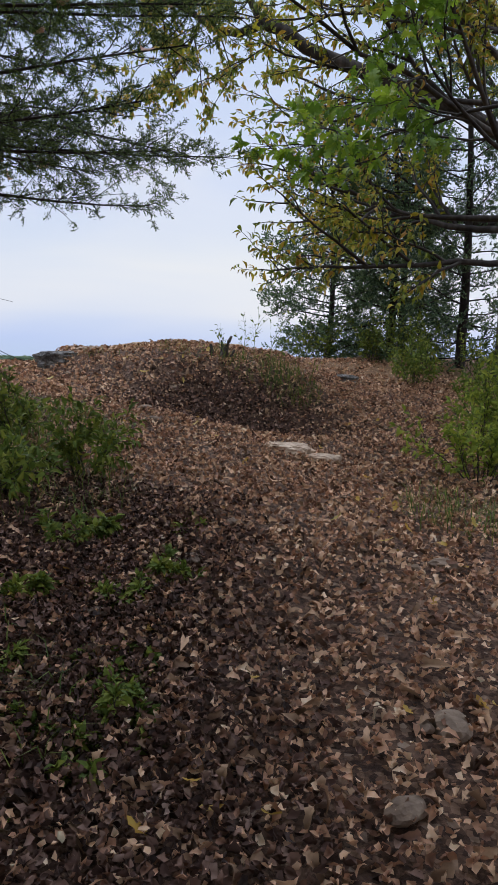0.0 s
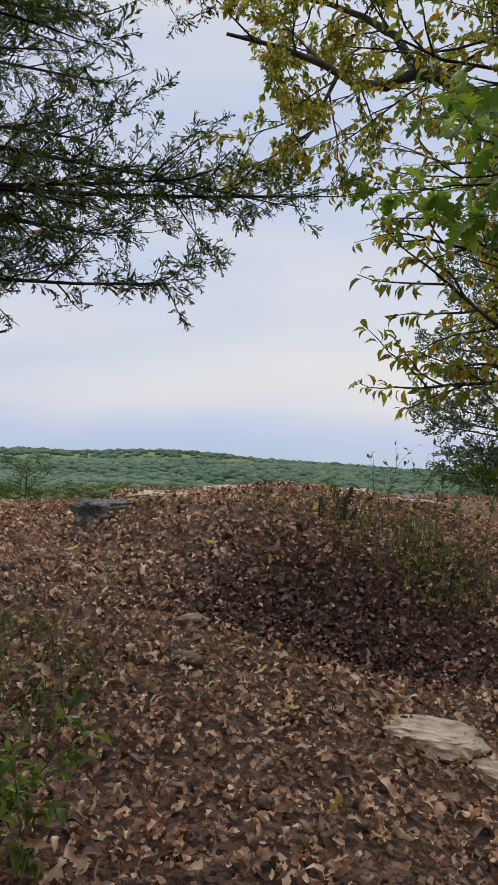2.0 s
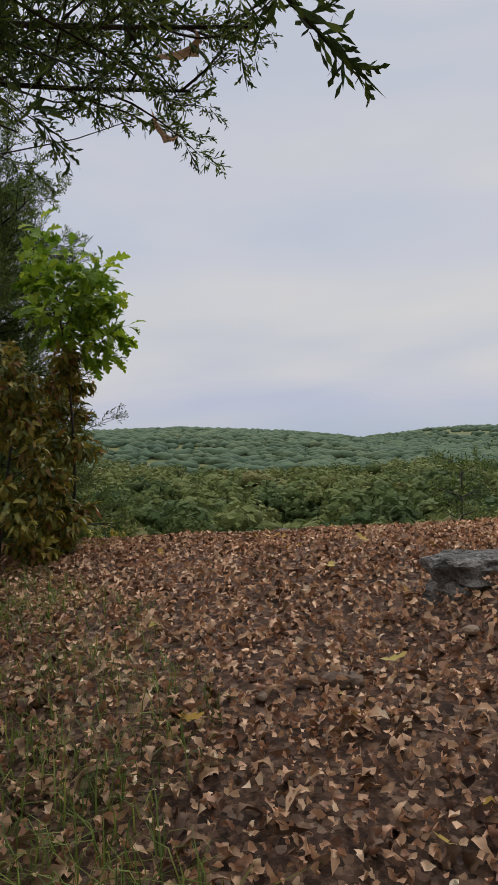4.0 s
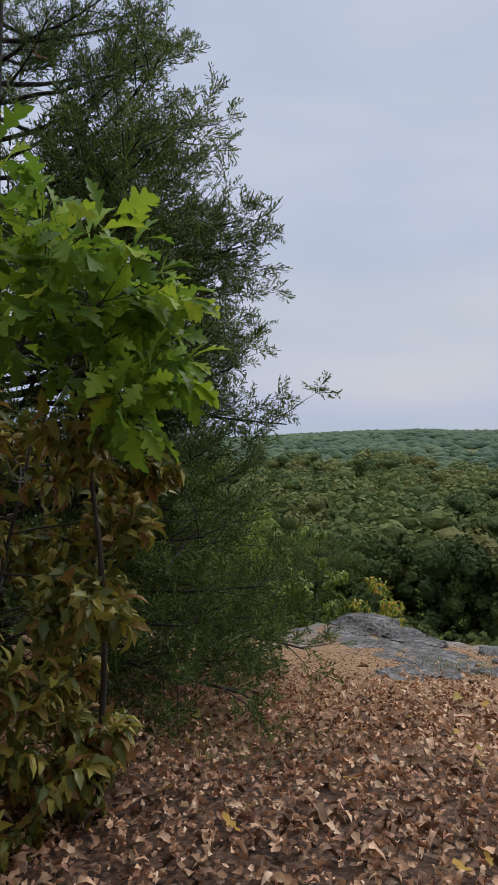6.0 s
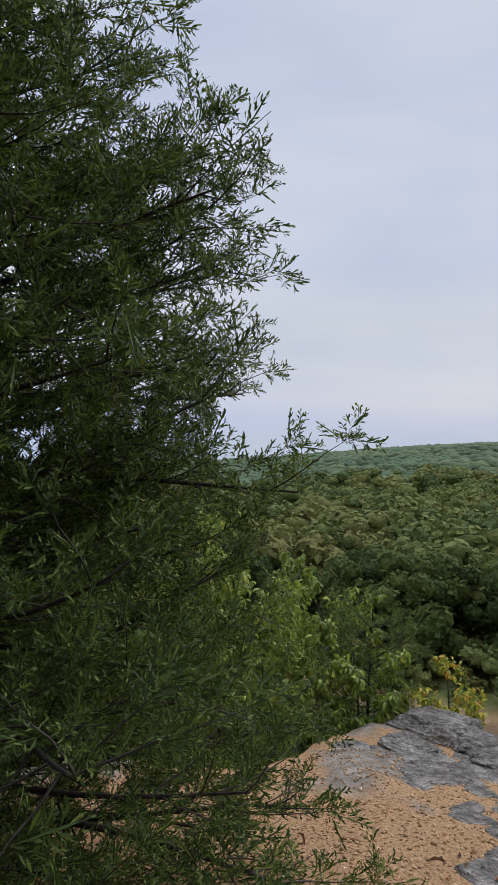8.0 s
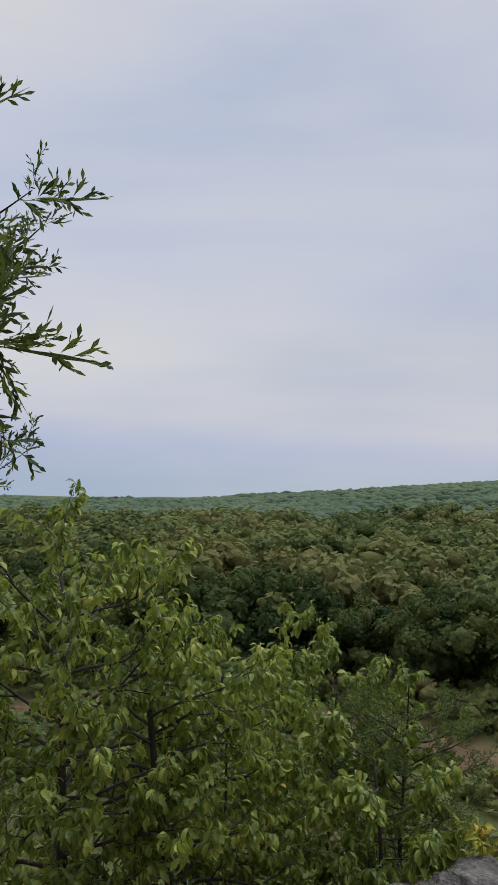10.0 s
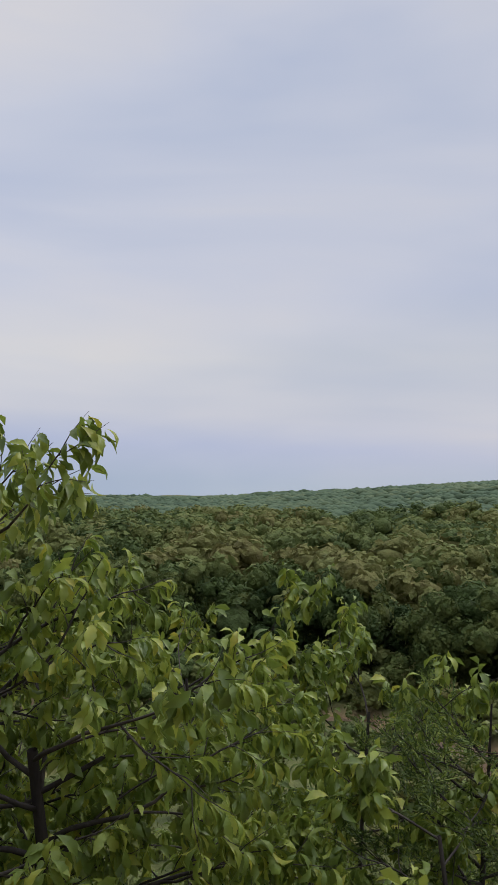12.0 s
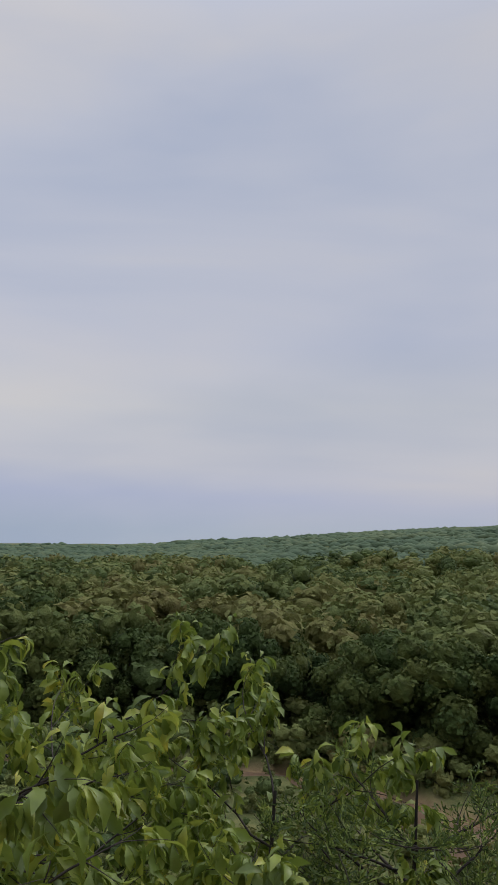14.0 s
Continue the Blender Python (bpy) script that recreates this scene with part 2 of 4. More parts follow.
def ground_material():
    m = bpy.data.materials.new("trail_ground")
    m.use_nodes = True
    nt = m.node_tree
    nt.nodes.clear()
    N, Lk = nt.nodes.new, nt.links.new
    out, bs = N("ShaderNodeOutputMaterial"), N("ShaderNodeBsdfPrincipled")
    co = N("ShaderNodeTexCoord")

    def noise_of(scale, detail=6.0):
        n = N("ShaderNodeTexNoise")
        n.inputs["Scale"].default_value, n.inputs["Detail"].default_value, n.inputs["Roughness"].default_value = scale, detail, 0.65
        Lk(co.outputs["Object"], n.inputs["Vector"])
        return n.outputs["Fac"]

    def ramp_of(fac, stops):
        r = N("ShaderNodeValToRGB")
        el = r.color_ramp.elements
        while len(el) < len(stops):
            el.new(0.5)
        for i, (p, c) in enumerate(stops):
            el[i].position, el[i].color = p, (*c, 1)
        Lk(fac, r.inputs[0])
        return r.outputs[0]

    def blend(fac, a, b):
        x = N("ShaderNodeMix"); x.data_type = "RGBA"
        Lk(fac, x.inputs[0]); Lk(a, x.inputs[6]); Lk(b, x.inputs[7])
        return x.outputs[2]

    def attr(name):
        a = N("ShaderNodeAttribute"); a.attribute_name = name
        return a.outputs["Fac"]

    fine, mid = noise_of(45), noise_of(7)
    cells = N("ShaderNodeTexVoronoi")
    cells.inputs["Scale"].default_value, cells.inputs["Randomness"].default_value = 42, 1.0
    Lk(co.outputs["Object"], cells.inputs["Vector"])
    split = N("ShaderNodeSeparateColor")
    Lk(cells.outputs["Color"], split.inputs[0])
    crumbs = ramp_of(split.outputs[0], [(0.0, (0.016, 0.010, 0.007)), (0.35, (0.075, 0.042, 0.027)), (0.65, (0.17, 0.098, 0.062)), (0.9, (0.31, 0.19, 0.12)), (1.0, (0.34, 0.25, 0.18))])
    dirt = ramp_of(fine, [(0.3, (0.016, 0.010, 0.007)), (0.5, (0.085, 0.047, 0.030)), (0.62, (0.19, 0.112, 0.070)), (0.75, (0.32, 0.21, 0.14))])
    soil = blend(split.outputs[1], crumbs, dirt)
    tan = ramp_of(noise_of(60), [(0.3, (0.16, 0.085, 0.042)), (0.5, (0.34, 0.20, 0.100)), (0.65, (0.46, 0.31, 0.175)), (0.8, (0.50, 0.43, 0.34))])
    stone = ramp_of(mid, [(0.3, (0.10, 0.088, 0.072)), (0.55, (0.24, 0.212, 0.178)), (0.75, (0.40, 0.36, 0.305))])
    green = ramp_of(noise_of(0.35), [(0.3, (0.055, 0.070, 0.024)), (0.55, (0.12, 0.13, 0.042)), (0.75, (0.22, 0.18, 0.070))])
    col = blend(attr("gravel"), soil, tan)
    col = blend(attr("stone"), col, stone)
    col = blend(attr("meadow"), col, green)
    mud = ramp_of(noise_of(0.5), [(0.35, (0.20, 0.115, 0.066)), (0.65, (0.36, 0.225, 0.135))])
    col = blend(attr("mud"), col, mud)
    Lk(col, bs.inputs["Base Color"])
    bs.inputs["Roughness"].default_value = 0.9
    bs.inputs["Specular IOR Level"].default_value = 0.2
    bp = N("ShaderNodeBump")
    bp.inputs["Strength"].default_value, bp.inputs["Distance"].default_value = 0.7, 0.02
    rough = N("ShaderNodeMath"); rough.operation = "ADD"
    Lk(fine, rough.inputs[0]); Lk(split.outputs[2], rough.inputs[1])
    Lk(rough.outputs[0], bp.inputs["Height"])
    Lk(bp.outputs[0], bs.inputs["Normal"])
    Lk(bs.outputs[0], out.inputs[0])
    return m


M_GROUND = ground_material()
M_WATER = material("muddy_river_water", [(0.0, (0.13, 0.080, 0.045)), (1.0, (0.20, 0.130, 0.080))], 0.3, 0.4, vary="", bump=0.06, spec=0.5)

# ---- mesh helpers ----
rng = np.random.default_rng(11)
UP = np.array([0.0, 0.0, 1.0])


class Geo:
    """Gathers vertices and faces of one mesh."""

    def __init__(self):
        self.v, self.f, self.n, self.tint = [], [], 0, []

    def add(self, v, *faces, tint=None):
        v = np.asarray(v, float).reshape(-1, 3)
        for f in faces:
            if len(f):
                self.f.append(np.asarray(f, int) + self.n)
        self.v.append(v)
        self.n += len(v)
        if tint is not None:
            self.tint.append(np.broadcast_to(tint, (len(v),)))
        return self

    def mesh(self, name, smooth=False):
        me = bpy.data.meshes.new(name)
        v = np.concatenate(self.v).astype(np.float32)
        me.vertices.add(len(v))
        me.vertices.foreach_set("co", v.ravel())
        size = np.concatenate([np.full(len(f), f.shape[1]) for f in self.f])
        loops = np.concatenate([f.ravel() for f in self.f]).astype(np.int32)
        me.loops.add(len(loops))
        me.loops.foreach_set("vertex_index", loops)
        me.polygons.add(len(size))
        me.polygons.foreach_set("loop_start", np.concatenate([[0], np.cumsum(size)[:-1]]).astype(np.int32))
        if smooth:
            me.polygons.foreach_set("use_smooth", np.ones(len(size), bool))
        if self.tint:
            a = me.attributes.new("tint", "FLOAT", "POINT")
            a.data.foreach_set("value", np.concatenate(self.tint).astype(np.float32))
        me.update(calc_edges=True)
        return me


def thing(name, base, label, category, group="", kind=""):
    ob = new(name)
    ob.empty_display_size = 0.2
    ob.location = base
    return tagged(ob, label, category, group, kind)


def part(name, geo, mat, parent=None, label="", smooth=False, kind=""):
    ob = new(name, geo.mesh(name, smooth))
    ob.data.materials.append(mat)
    ob.parent = parent
    return tagged(ob, label=label, kind=kind)


def unit(v):
    return v / np.maximum(np.linalg.norm(v, axis=-1, keepdims=True), 1e-9)


def turns(x_axis, normal):
    """Rotation matrices whose x runs along x_axis and whose z is near normal."""
    x = unit(x_axis)
    y = unit(np.cross(normal, x))
    z = np.cross(x, y)
    return np.stack([x, y, z], axis=-1)


def scatter(geo, tv, tf, pos, rot, scale, tint=None):
    n, k = len(pos), len(tv)
    v = np.einsum("nij,kj->nki", rot, tv) * np.asarray(scale).reshape(-1, 1, 1) + np.asarray(pos)[:, None, :]
    f = (tf[None] + (np.arange(n) * k)[:, None, None]).reshape(-1, tf.shape[1])
    geo.add(v.reshape(-1, 3), f, tint=None if tint is None else np.repeat(tint, k))


def leaf_shape(outline, curl=0.1, fold=0.15):
    """A leaf of unit length along x, from half widths along its midrib."""
    v, f = [], []
    for x, w in outline:
        sag = -curl * (2 * x - 0.6) ** 2
        v += [(x, 0, sag), (x + 0.05 * (w > 0.12), w, sag + fold * w), (x + 0.05 * (w > 0.12), -w, sag + fold * w)]
    for i in range(len(outline) - 1):
        a, b = 3 * i, 3 * i + 3
        if outline[i][1] == 0:
            f += [(a, b, b + 1), (a, b + 2, b)]
        elif outline[i + 1][1] == 0:
            f += [(a, b, a + 1), (a, a + 2, b)]
        else:
            f += [(a, b, b + 1), (a, b + 1, a + 1), (a, b + 2, b), (a, a + 2, b + 2)]
    return np.array(v, float), np.array(f, int)


LOBED = leaf_shape([(0, 0), (0.08, 0.015), (0.2, 0.09), (0.27, 0.17), (0.33, 0.16), (0.38, 0.07), (0.46, 0.19), (0.54, 0.30), (0.61, 0.28), (0.65, 0.11), (0.73, 0.22), (0.80, 0.22), (0.84, 0.11), (0.92, 0.11), (1, 0)], 0.12, 0.25)
LOBED_DRY = leaf_shape([(0, 0), (0.2, 0.15), (0.3, 0.10), (0.5, 0.26), (0.6, 0.16), (0.78, 0.2), (1, 0)], 0.35, 0.5)
LOBED_FLAT = leaf_shape([(0, 0), (0.2, 0.15), (0.32, 0.08), (0.5, 0.28), (0.62, 0.12), (0.8, 0.2), (1, 0)], -0.15, 0.2)
OVAL = leaf_shape([(0, 0), (0.3, 0.17), (0.6, 0.20), (0.85, 0.11), (1, 0)], 0.25, 0.35)
OVAL_DRY = leaf_shape([(0, 0), (0.3, 0.2), (0.65, 0.22), (1, 0)], 0.5, 0.8)
LOBED_CURL = leaf_shape([(0, 0), (0.2, 0.16), (0.32, 0.11), (0.5, 0.25), (0.62, 0.15), (0.8, 0.18), (1, 0)], 0.45, 0.9)
TOOTHED = leaf_shape([(0, 0), (0.2, 0.08), (0.42, 0.19), (0.48, 0.16), (0.66, 0.22), (0.74, 0.17), (1, 0)], 0.22, 0.4)
SMALL = leaf_shape([(0, 0), (0.5, 0.24), (1, 0)], 0.1, 0.3)


def spray_shape(seed, arms=9, per=4, flat=0.8, wide=0.025):
    """A plump twig tip: blunt scaly cords about a stem of unit length, each with short side cords."""
    g = np.random.default_rng(seed)
    v, f = [], []

    def cord(p, d, ln, w):
        s = np.cross(d, g.normal(size=3)); s = s / np.linalg.norm(s) * w
        n = len(v)
        v.extend([p, p + d * ln * 0.6 + s, p + d * ln, p + d * ln * 0.6 - s])
        f.append((n, n + 1, n + 2, n + 3))
    for i in range(arms):
        t = (i + 0.5) / arms
        ang = (1 if i % 2 else -1) * (0.85 - 0.4 * t) * g.uniform(0.6, 1.3)
        d = unit(np.array([math.cos(ang), math.sin(ang), g.normal(0, 0.55) * flat + 0.15]))
        p = np.array([t * 0.8, 0, 0.05 * math.sin(3 * t)])
        ln = (0.36 - 0.22 * abs(t - 0.35)) * g.uniform(0.75, 1.2)
        cord(p, d, ln, wide)
        side = unit(np.cross(d, np.array([0, 0, 1.0]) + g.normal(0, 0.4, 3)))
        for k in range(per):
            e = unit(d + side * (1 if k % 2 else -1) * g.uniform(0.4, 0.9) + g.normal(0, 0.25, 3))
            cord(p + d * ln * (0.15 + 0.8 * k / per), e, ln * g.uniform(0.4, 0.6), wide * 0.9)
    cord(np.zeros(3), np.array([1.0, 0, 0.03]), 1.0, 0.02)
    return np.array(v, float), np.array(f, int)


def scrap_shape(seed, rim=6, crumple=0.22, long=1.35):
    """A crumpled scrap of leaf, a fan of unit length."""
    g = np.random.default_rng(seed)
    ang = (np.arange(rim) + g.uniform(-0.3, 0.3, rim)) * 2 * np.pi / rim
    r = 0.5 * g.uniform(0.5, 1.15, rim)
    v = np.stack([0.5 + r * np.cos(ang), r * np.sin(ang) / long, crumple * g.uniform(-0.4, 1.4, rim)], -1)
    v = np.concatenate([v, [[0.5, 0, -crumple * 0.3]]])
    return v, np.array([(i, (i + 1) % rim, rim) for i in range(rim)])


def tube(geo, pts, r0, r1, sides=6, power=1.0):
    pts = np.asarray(pts, float)
    n = len(pts)
    t = np.gradient(pts, axis=0)
    t = unit(t)
    a = unit(np.cross(t, np.where(np.abs(t[:, 2:]) > 0.9, np.array([[1.0, 0, 0]]), UP[None])))
    b = np.cross(t, a)
    r = (r0 + (r1 - r0) * np.linspace(0, 1, n) ** power)[:, None, None]
    ang = np.linspace(0, 2 * np.pi, sides, endpoint=False)
    ring = pts[:, None] + r * (np.cos(ang)[None, :, None] * a[:, None] + np.sin(ang)[None, :, None] * b[:, None])
    i = np.arange(n - 1)[:, None] * sides
    j = np.arange(sides)[None]
    k = (j + 1) % sides
    f = np.stack([i + j, i + k, i + sides + k, i + sides + j], -1).reshape(-1, 4)
    geo.add(ring.reshape(-1, 3), f)


def wander(g, start, way, length, n=7, wiggle=0.12, pull=(0, 0, 0)):
    """Points of a branch that starts at start along way, bends by pull and wiggles."""
    d = unit(np.asarray(way, float))
    p = [np.asarray(start, float)]
    for i in range(n - 1):
        d = unit(d + g.normal(0, wiggle, 3) + np.asarray(pull) / (n - 1))
        p.append(p[-1] + d * length / (n - 1))
    return np.array(p)


def along(pts, t):
    s = np.clip(t, 0, 0.999) * (len(pts) - 1)
    i = int(s)
    return pts[i] + (pts[i + 1] - pts[i]) * (s - i), unit(pts[i + 1] - pts[i])


def lattice(x, y, seed):
    """Smooth value noise, -1 to 1."""
    xi, yi = np.floor(x), np.floor(y)
    fx, fy = x - xi, y - yi
    fx, fy = fx * fx * (3 - 2 * fx), fy * fy * (3 - 2 * fy)

    def h(a, b):
        s = np.sin(a * 127.1 + b * 311.7 + seed * 74.7) * 43758.5453
        return 2 * (s - np.floor(s)) - 1
    return (h(xi, yi) * (1 - fx) + h(xi + 1, yi) * fx) * (1 - fy) + (h(xi, yi + 1) * (1 - fx) + h(xi + 1, yi + 1) * fx) * fy


def ease(t):
    t = np.clip(t, 0, 1)
    return t * t * (3 - 2 * t)


# ---- the lie of the land ----
OUTLOOK = np.array([-6.0, 9.0])
BLUFF = np.array([(-12, -60), (-10.5, -8), (-9.6, 4), (-9.2, 7.5), (-9.45, 9.4), (-10.0, 9.9), (-10.6, 10.6), (-10.1, 11.3), (-8.8, 11.9), (-7.0, 12.2), (-5.0, 12.0), (-3.5, 11.9), (-1.2, 12.3), (2, 13.8), (9, 18), (60, 30), (90, -60)], float)
FLOOD = -25.5
# the river's bearing, distance and share of its full width
RIVER = [(-40, 20, 50, 62, 67, 72, 78, 90, 112, 140), (150, 98, 80, 80, 83, 92, 97, 100, 104, 120), (1, 1, 1, 1, 1, 0.5, 0.3, 0.3, 0.4, 0.5)]
RIDGE = np.array([(-180, 0.8), (-60, 1.0), (0, 0.6), (5.7, 0.75), (11.8, 1.0), (17.7, 1.28), (23.8, 1.1), (29.5, 0.93), (35, 0.74), (38.5, 0.48), (40.5, 0.5), (43, 0.72), (48, 1.1), (53.2, 1.52), (58.7, 1.4), (62.6, 1.42), (68.5, 1.02), (72.1, 0.68), (75, 0.44), (82.3, -0.14), (90.5, -0.82), (98, -0.98), (120, -0.5), (180, 0.8)])


def bluff_distance(x, y):
    """Metres outside the bluff's edge; negative on top of it."""
    best = np.full(x.shape, 1e9)
    inside = np.zeros(x.shape, bool)
    for (ax, ay), (bx, by) in zip(BLUFF, np.roll(BLUFF, -1, axis=0)):
        dx, dy = bx - ax, by - ay
        t = np.clip(((x - ax) * dx + (y - ay) * dy) / (dx * dx + dy * dy), 0, 1)
        best = np.minimum(best, np.hypot(x - ax - t * dx, y - ay - t * dy))
        cross = (ay > y) != (by > y)
        inside ^= cross & (x < (bx - ax) * (y - ay) / (by - ay + 1e-12) + ax)
    return np.where(inside, -best, best)


def bearing_range(x, y):
    dx, dy = x - OUTLOOK[0], y - OUTLOOK[1]
    return np.degrees(np.arctan2(-dx, dy)), np.hypot(dx, dy)


def plateau(x, y):
    s = -0.5 * x + 0.866 * y
    top = 1.45 + 0.30 * ease((x + 1.5) / 3.5)
    a = 0.1763 * np.maximum(s, -15)
    h = np.clip(0.5 + 0.5 * (a - top) / 0.3, 0, 1)
    z = a * (1 - h) + top * h - 0.3 * h * (1 - h) * 0.5
    z = z - 0.07 * np.maximum(0, -3.5 - x)
    # the bluff top falls away towards its corner
    z = z - 0.1 * np.clip(-0.6 * (x + 5.5) + 0.8 * (y - 8.8), 0, 5)
    # the trail is worn hollow
    z = z - 0.12 * np.exp(-((x - 0.55) / 0.9) ** 2 - ((y - 6.0) / 1.3) ** 2)
    # the leafy mound beside the trail: a flat-topped bank with a steep, scooped face towards the trail
    fx = ease((x + 2.6) / 0.5) * (1 - ease((x - 0.1) / 1.1))
    front = 7.05 + 0.28 * (x + 0.7) ** 2 * (x < -0.7) + 0.15 * lattice(x * 1.3, y * 0.4, 41)
    back = 1 - ease((y - 8.6) / 1.6)
    z = z + (0.21 + 0.13 * ease((x + 2.0) / 1.2)) * fx * ease((y - front) / 0.75) * back
    z = z - 0.15 * np.exp(-(((x + 0.25) / 0.8) ** 2 + ((y - 6.9) / 0.34) ** 2))
    z = z + 0.030 * lattice(x * 1.1, y * 1.1, 3) + 0.012 * lattice(x * 3.7, y * 3.7, 5)
    return z


def fields(x, y):
    d = bluff_distance(x, y)
    b, r = bearing_range(x, y)
    zp = plateau(x, y)
    rough = lattice(x * 0.9, y * 0.9, 8)
    drop = 2.6 * ease((d + 0.05 + 0.15 * rough) / 1.1) + (zp - FLOOD - 2.6) * ease((d - 0.4) / 30) ** 0.9
    z = np.where(d < -0.4, zp, zp - drop)
    z = np.where(d > 30, FLOOD, z)
    tall = np.interp(b, RIDGE[:, 0], RIDGE[:, 1])
    crest = np.interp(b, [-180, 20, 34, 42, 70, 90, 180], [1400, 1700, 1900, 1000, 1000, 1500, 1400])
    foot = np.interp(b, [-180, 30, 45, 70, 90, 180], [500, 500, 330, 330, 600, 500])
    high = 2.7 + crest * np.tan(np.radians(tall)) - 12
    rise = ease((r - foot) / (crest - foot))
    hill = FLOOD + (high - FLOOD) * rise + 13 * lattice(x / 150, y / 150, 21) * ease((r - foot) / 150) * (1 - 0.7 * rise)
    hill = hill - 40 * ease((r - crest) / 1500)
    z = np.where(d > 30, np.where(r > 150, hill, FLOOD), z)
    z = z + np.where(d > 1, 0.25 * lattice(x * 0.3, y * 0.3, 17) * ease(d / 6) * (r < 400), 0)
    bank = river_offset(x, y)
    z = z - 1.6 * (1 - ease((np.abs(bank) - 4.4) / 3)) * (d > 20)
    # bare bedrock stands a little proud of the gravel, in broken steps
    z = z + np.where((d < 0) & (d > -2), 0.05 * ease((d + 0.35 + 1.1 * lattice(x * 1.6, y * 1.6, 33)) / 0.3), 0)
    return z, d, b, r, bank


def river_offset(x, y):
    b, r = bearing_range(x, y)
    middle = np.interp(b, RIVER[0], RIVER[1])
    return (r - middle) / np.interp(b, RIVER[0], RIVER[2])


def ground_z(x, y):
    return fields(np.asarray(x, float), np.asarray(y, float))[0]


def build_ground():
    cx, cy = -3.0, 6.5
    ring = np.concatenate([np.arange(0.05, 13, 0.14), np.geomspace(13, 4200, 150)])
    spokes = 400
    ang = np.linspace(0, 2 * np.pi, spokes, endpoint=False)
    x = cx + ring[:, None] * np.cos(ang)[None]
    y = cy + ring[:, None] * np.sin(ang)[None]
    z, d, b, r, bank = fields(x, y)
    geo = Geo()
    n = len(ring)
    i, j = np.arange(n - 1)[:, None] * spokes, np.arange(spokes)[None]
    k = (j + 1) % spokes
    f = np.stack([i + j, i + spokes + j, i + spokes + k, i + k], -1).reshape(-1, 4)
    v = np.stack([x, y, z], -1).reshape(-1, 3)
    centre = np.array([[cx, cy, ground_z(cx, cy)]])
    geo.add(np.concatenate([v, centre]), f, np.stack([np.arange(spokes), (np.arange(spokes) + 1) % spokes, np.full(spokes, len(v))], -1))
    ob = part("ground", geo, M_GROUND, smooth=True)
    tagged(ob, "leaf-strewn soil trail, stony bluff top and valley floor", "ground", kind="structure")
    sandy = ease((-5.0 - x + 0.5 * lattice(x, y, 31)) / 2.0) * ease((y - 6.6) / 1.2) * (d < 0.3)
    sandy = np.maximum(sandy, 0.6 * ease((y - 8.6) / 1.5) * (d < 0.3))
    rocky = ease((d + 0.2 + 1.1 * lattice(x * 1.6, y * 1.6, 33) + 0.6 * lattice(x * 4, y * 4, 35)) / 0.3) * (d < 6)
    meadow = ease((d - 3) / 4)
    mud = (1 - ease((np.abs(bank) - 5.5) / 2.5)) * (d > 20)
    for name, val in (("gravel", sandy), ("stone", rocky), ("meadow", meadow), ("mud", mud)):
        a = ob.data.attributes.new(name, "FLOAT", "POINT")
        a.data.foreach_set("value", np.append(val.ravel(), 0).astype(np.float32))
    return ob


build_ground()


def build_river():
    b = np.radians(np.arange(-40, 135, 2.0))
    geo, w = Geo(), 4.6
    mid = np.interp(np.degrees(b), RIVER[0], RIVER[1])
    rows = []
    for off in (-w, -w / 3, w / 3, w):
        rr = mid + off * np.interp(np.degrees(b), RIVER[0], RIVER[2])
        rows.append(np.stack([OUTLOOK[0] - rr * np.sin(b), OUTLOOK[1] + rr * np.cos(b), np.full(len(b), FLOOD - 0.9)], -1))
    v = np.stack(rows, 1).reshape(-1, 3)
    i, j = np.arange(len(b) - 1)[:, None] * 4, np.arange(3)[None]
    geo.add(v, np.stack([i + j, i + j + 1, i + 5 + j, i + 4 + j], -1).reshape(-1, 4))
    tagged(part("river", geo, M_WATER), "muddy brown river winding over the valley floor", "river", kind="structure")


build_river()

# ---- plants ----
SPRAY = [spray_shape(s) for s in (1, 2, 3, 4)]
SPRAY_THIN = [spray_shape(s, 8, 4, 1.0, 0.027) for s in (5, 6)]
SPRAY_COARSE = [spray_shape(s, 6, 3, 1.0, 0.045) for s in (7, 8)]


def put_sprays(geo, pos, way, size, g, kinds=SPRAY):
    pos, way = np.array(pos), np.array(way)
    which = g.integers(0, len(kinds), len(pos))
    for i, (tv, tf) in enumerate(kinds):
        s = which == i
        if s.any():
            rot = turns(way[s], unit(UP + g.normal(0, 0.7, (s.sum(), 3))))
            scatter(geo, tv, tf, pos[s], rot, size * g.uniform(0.65, 1.35, s.sum()))


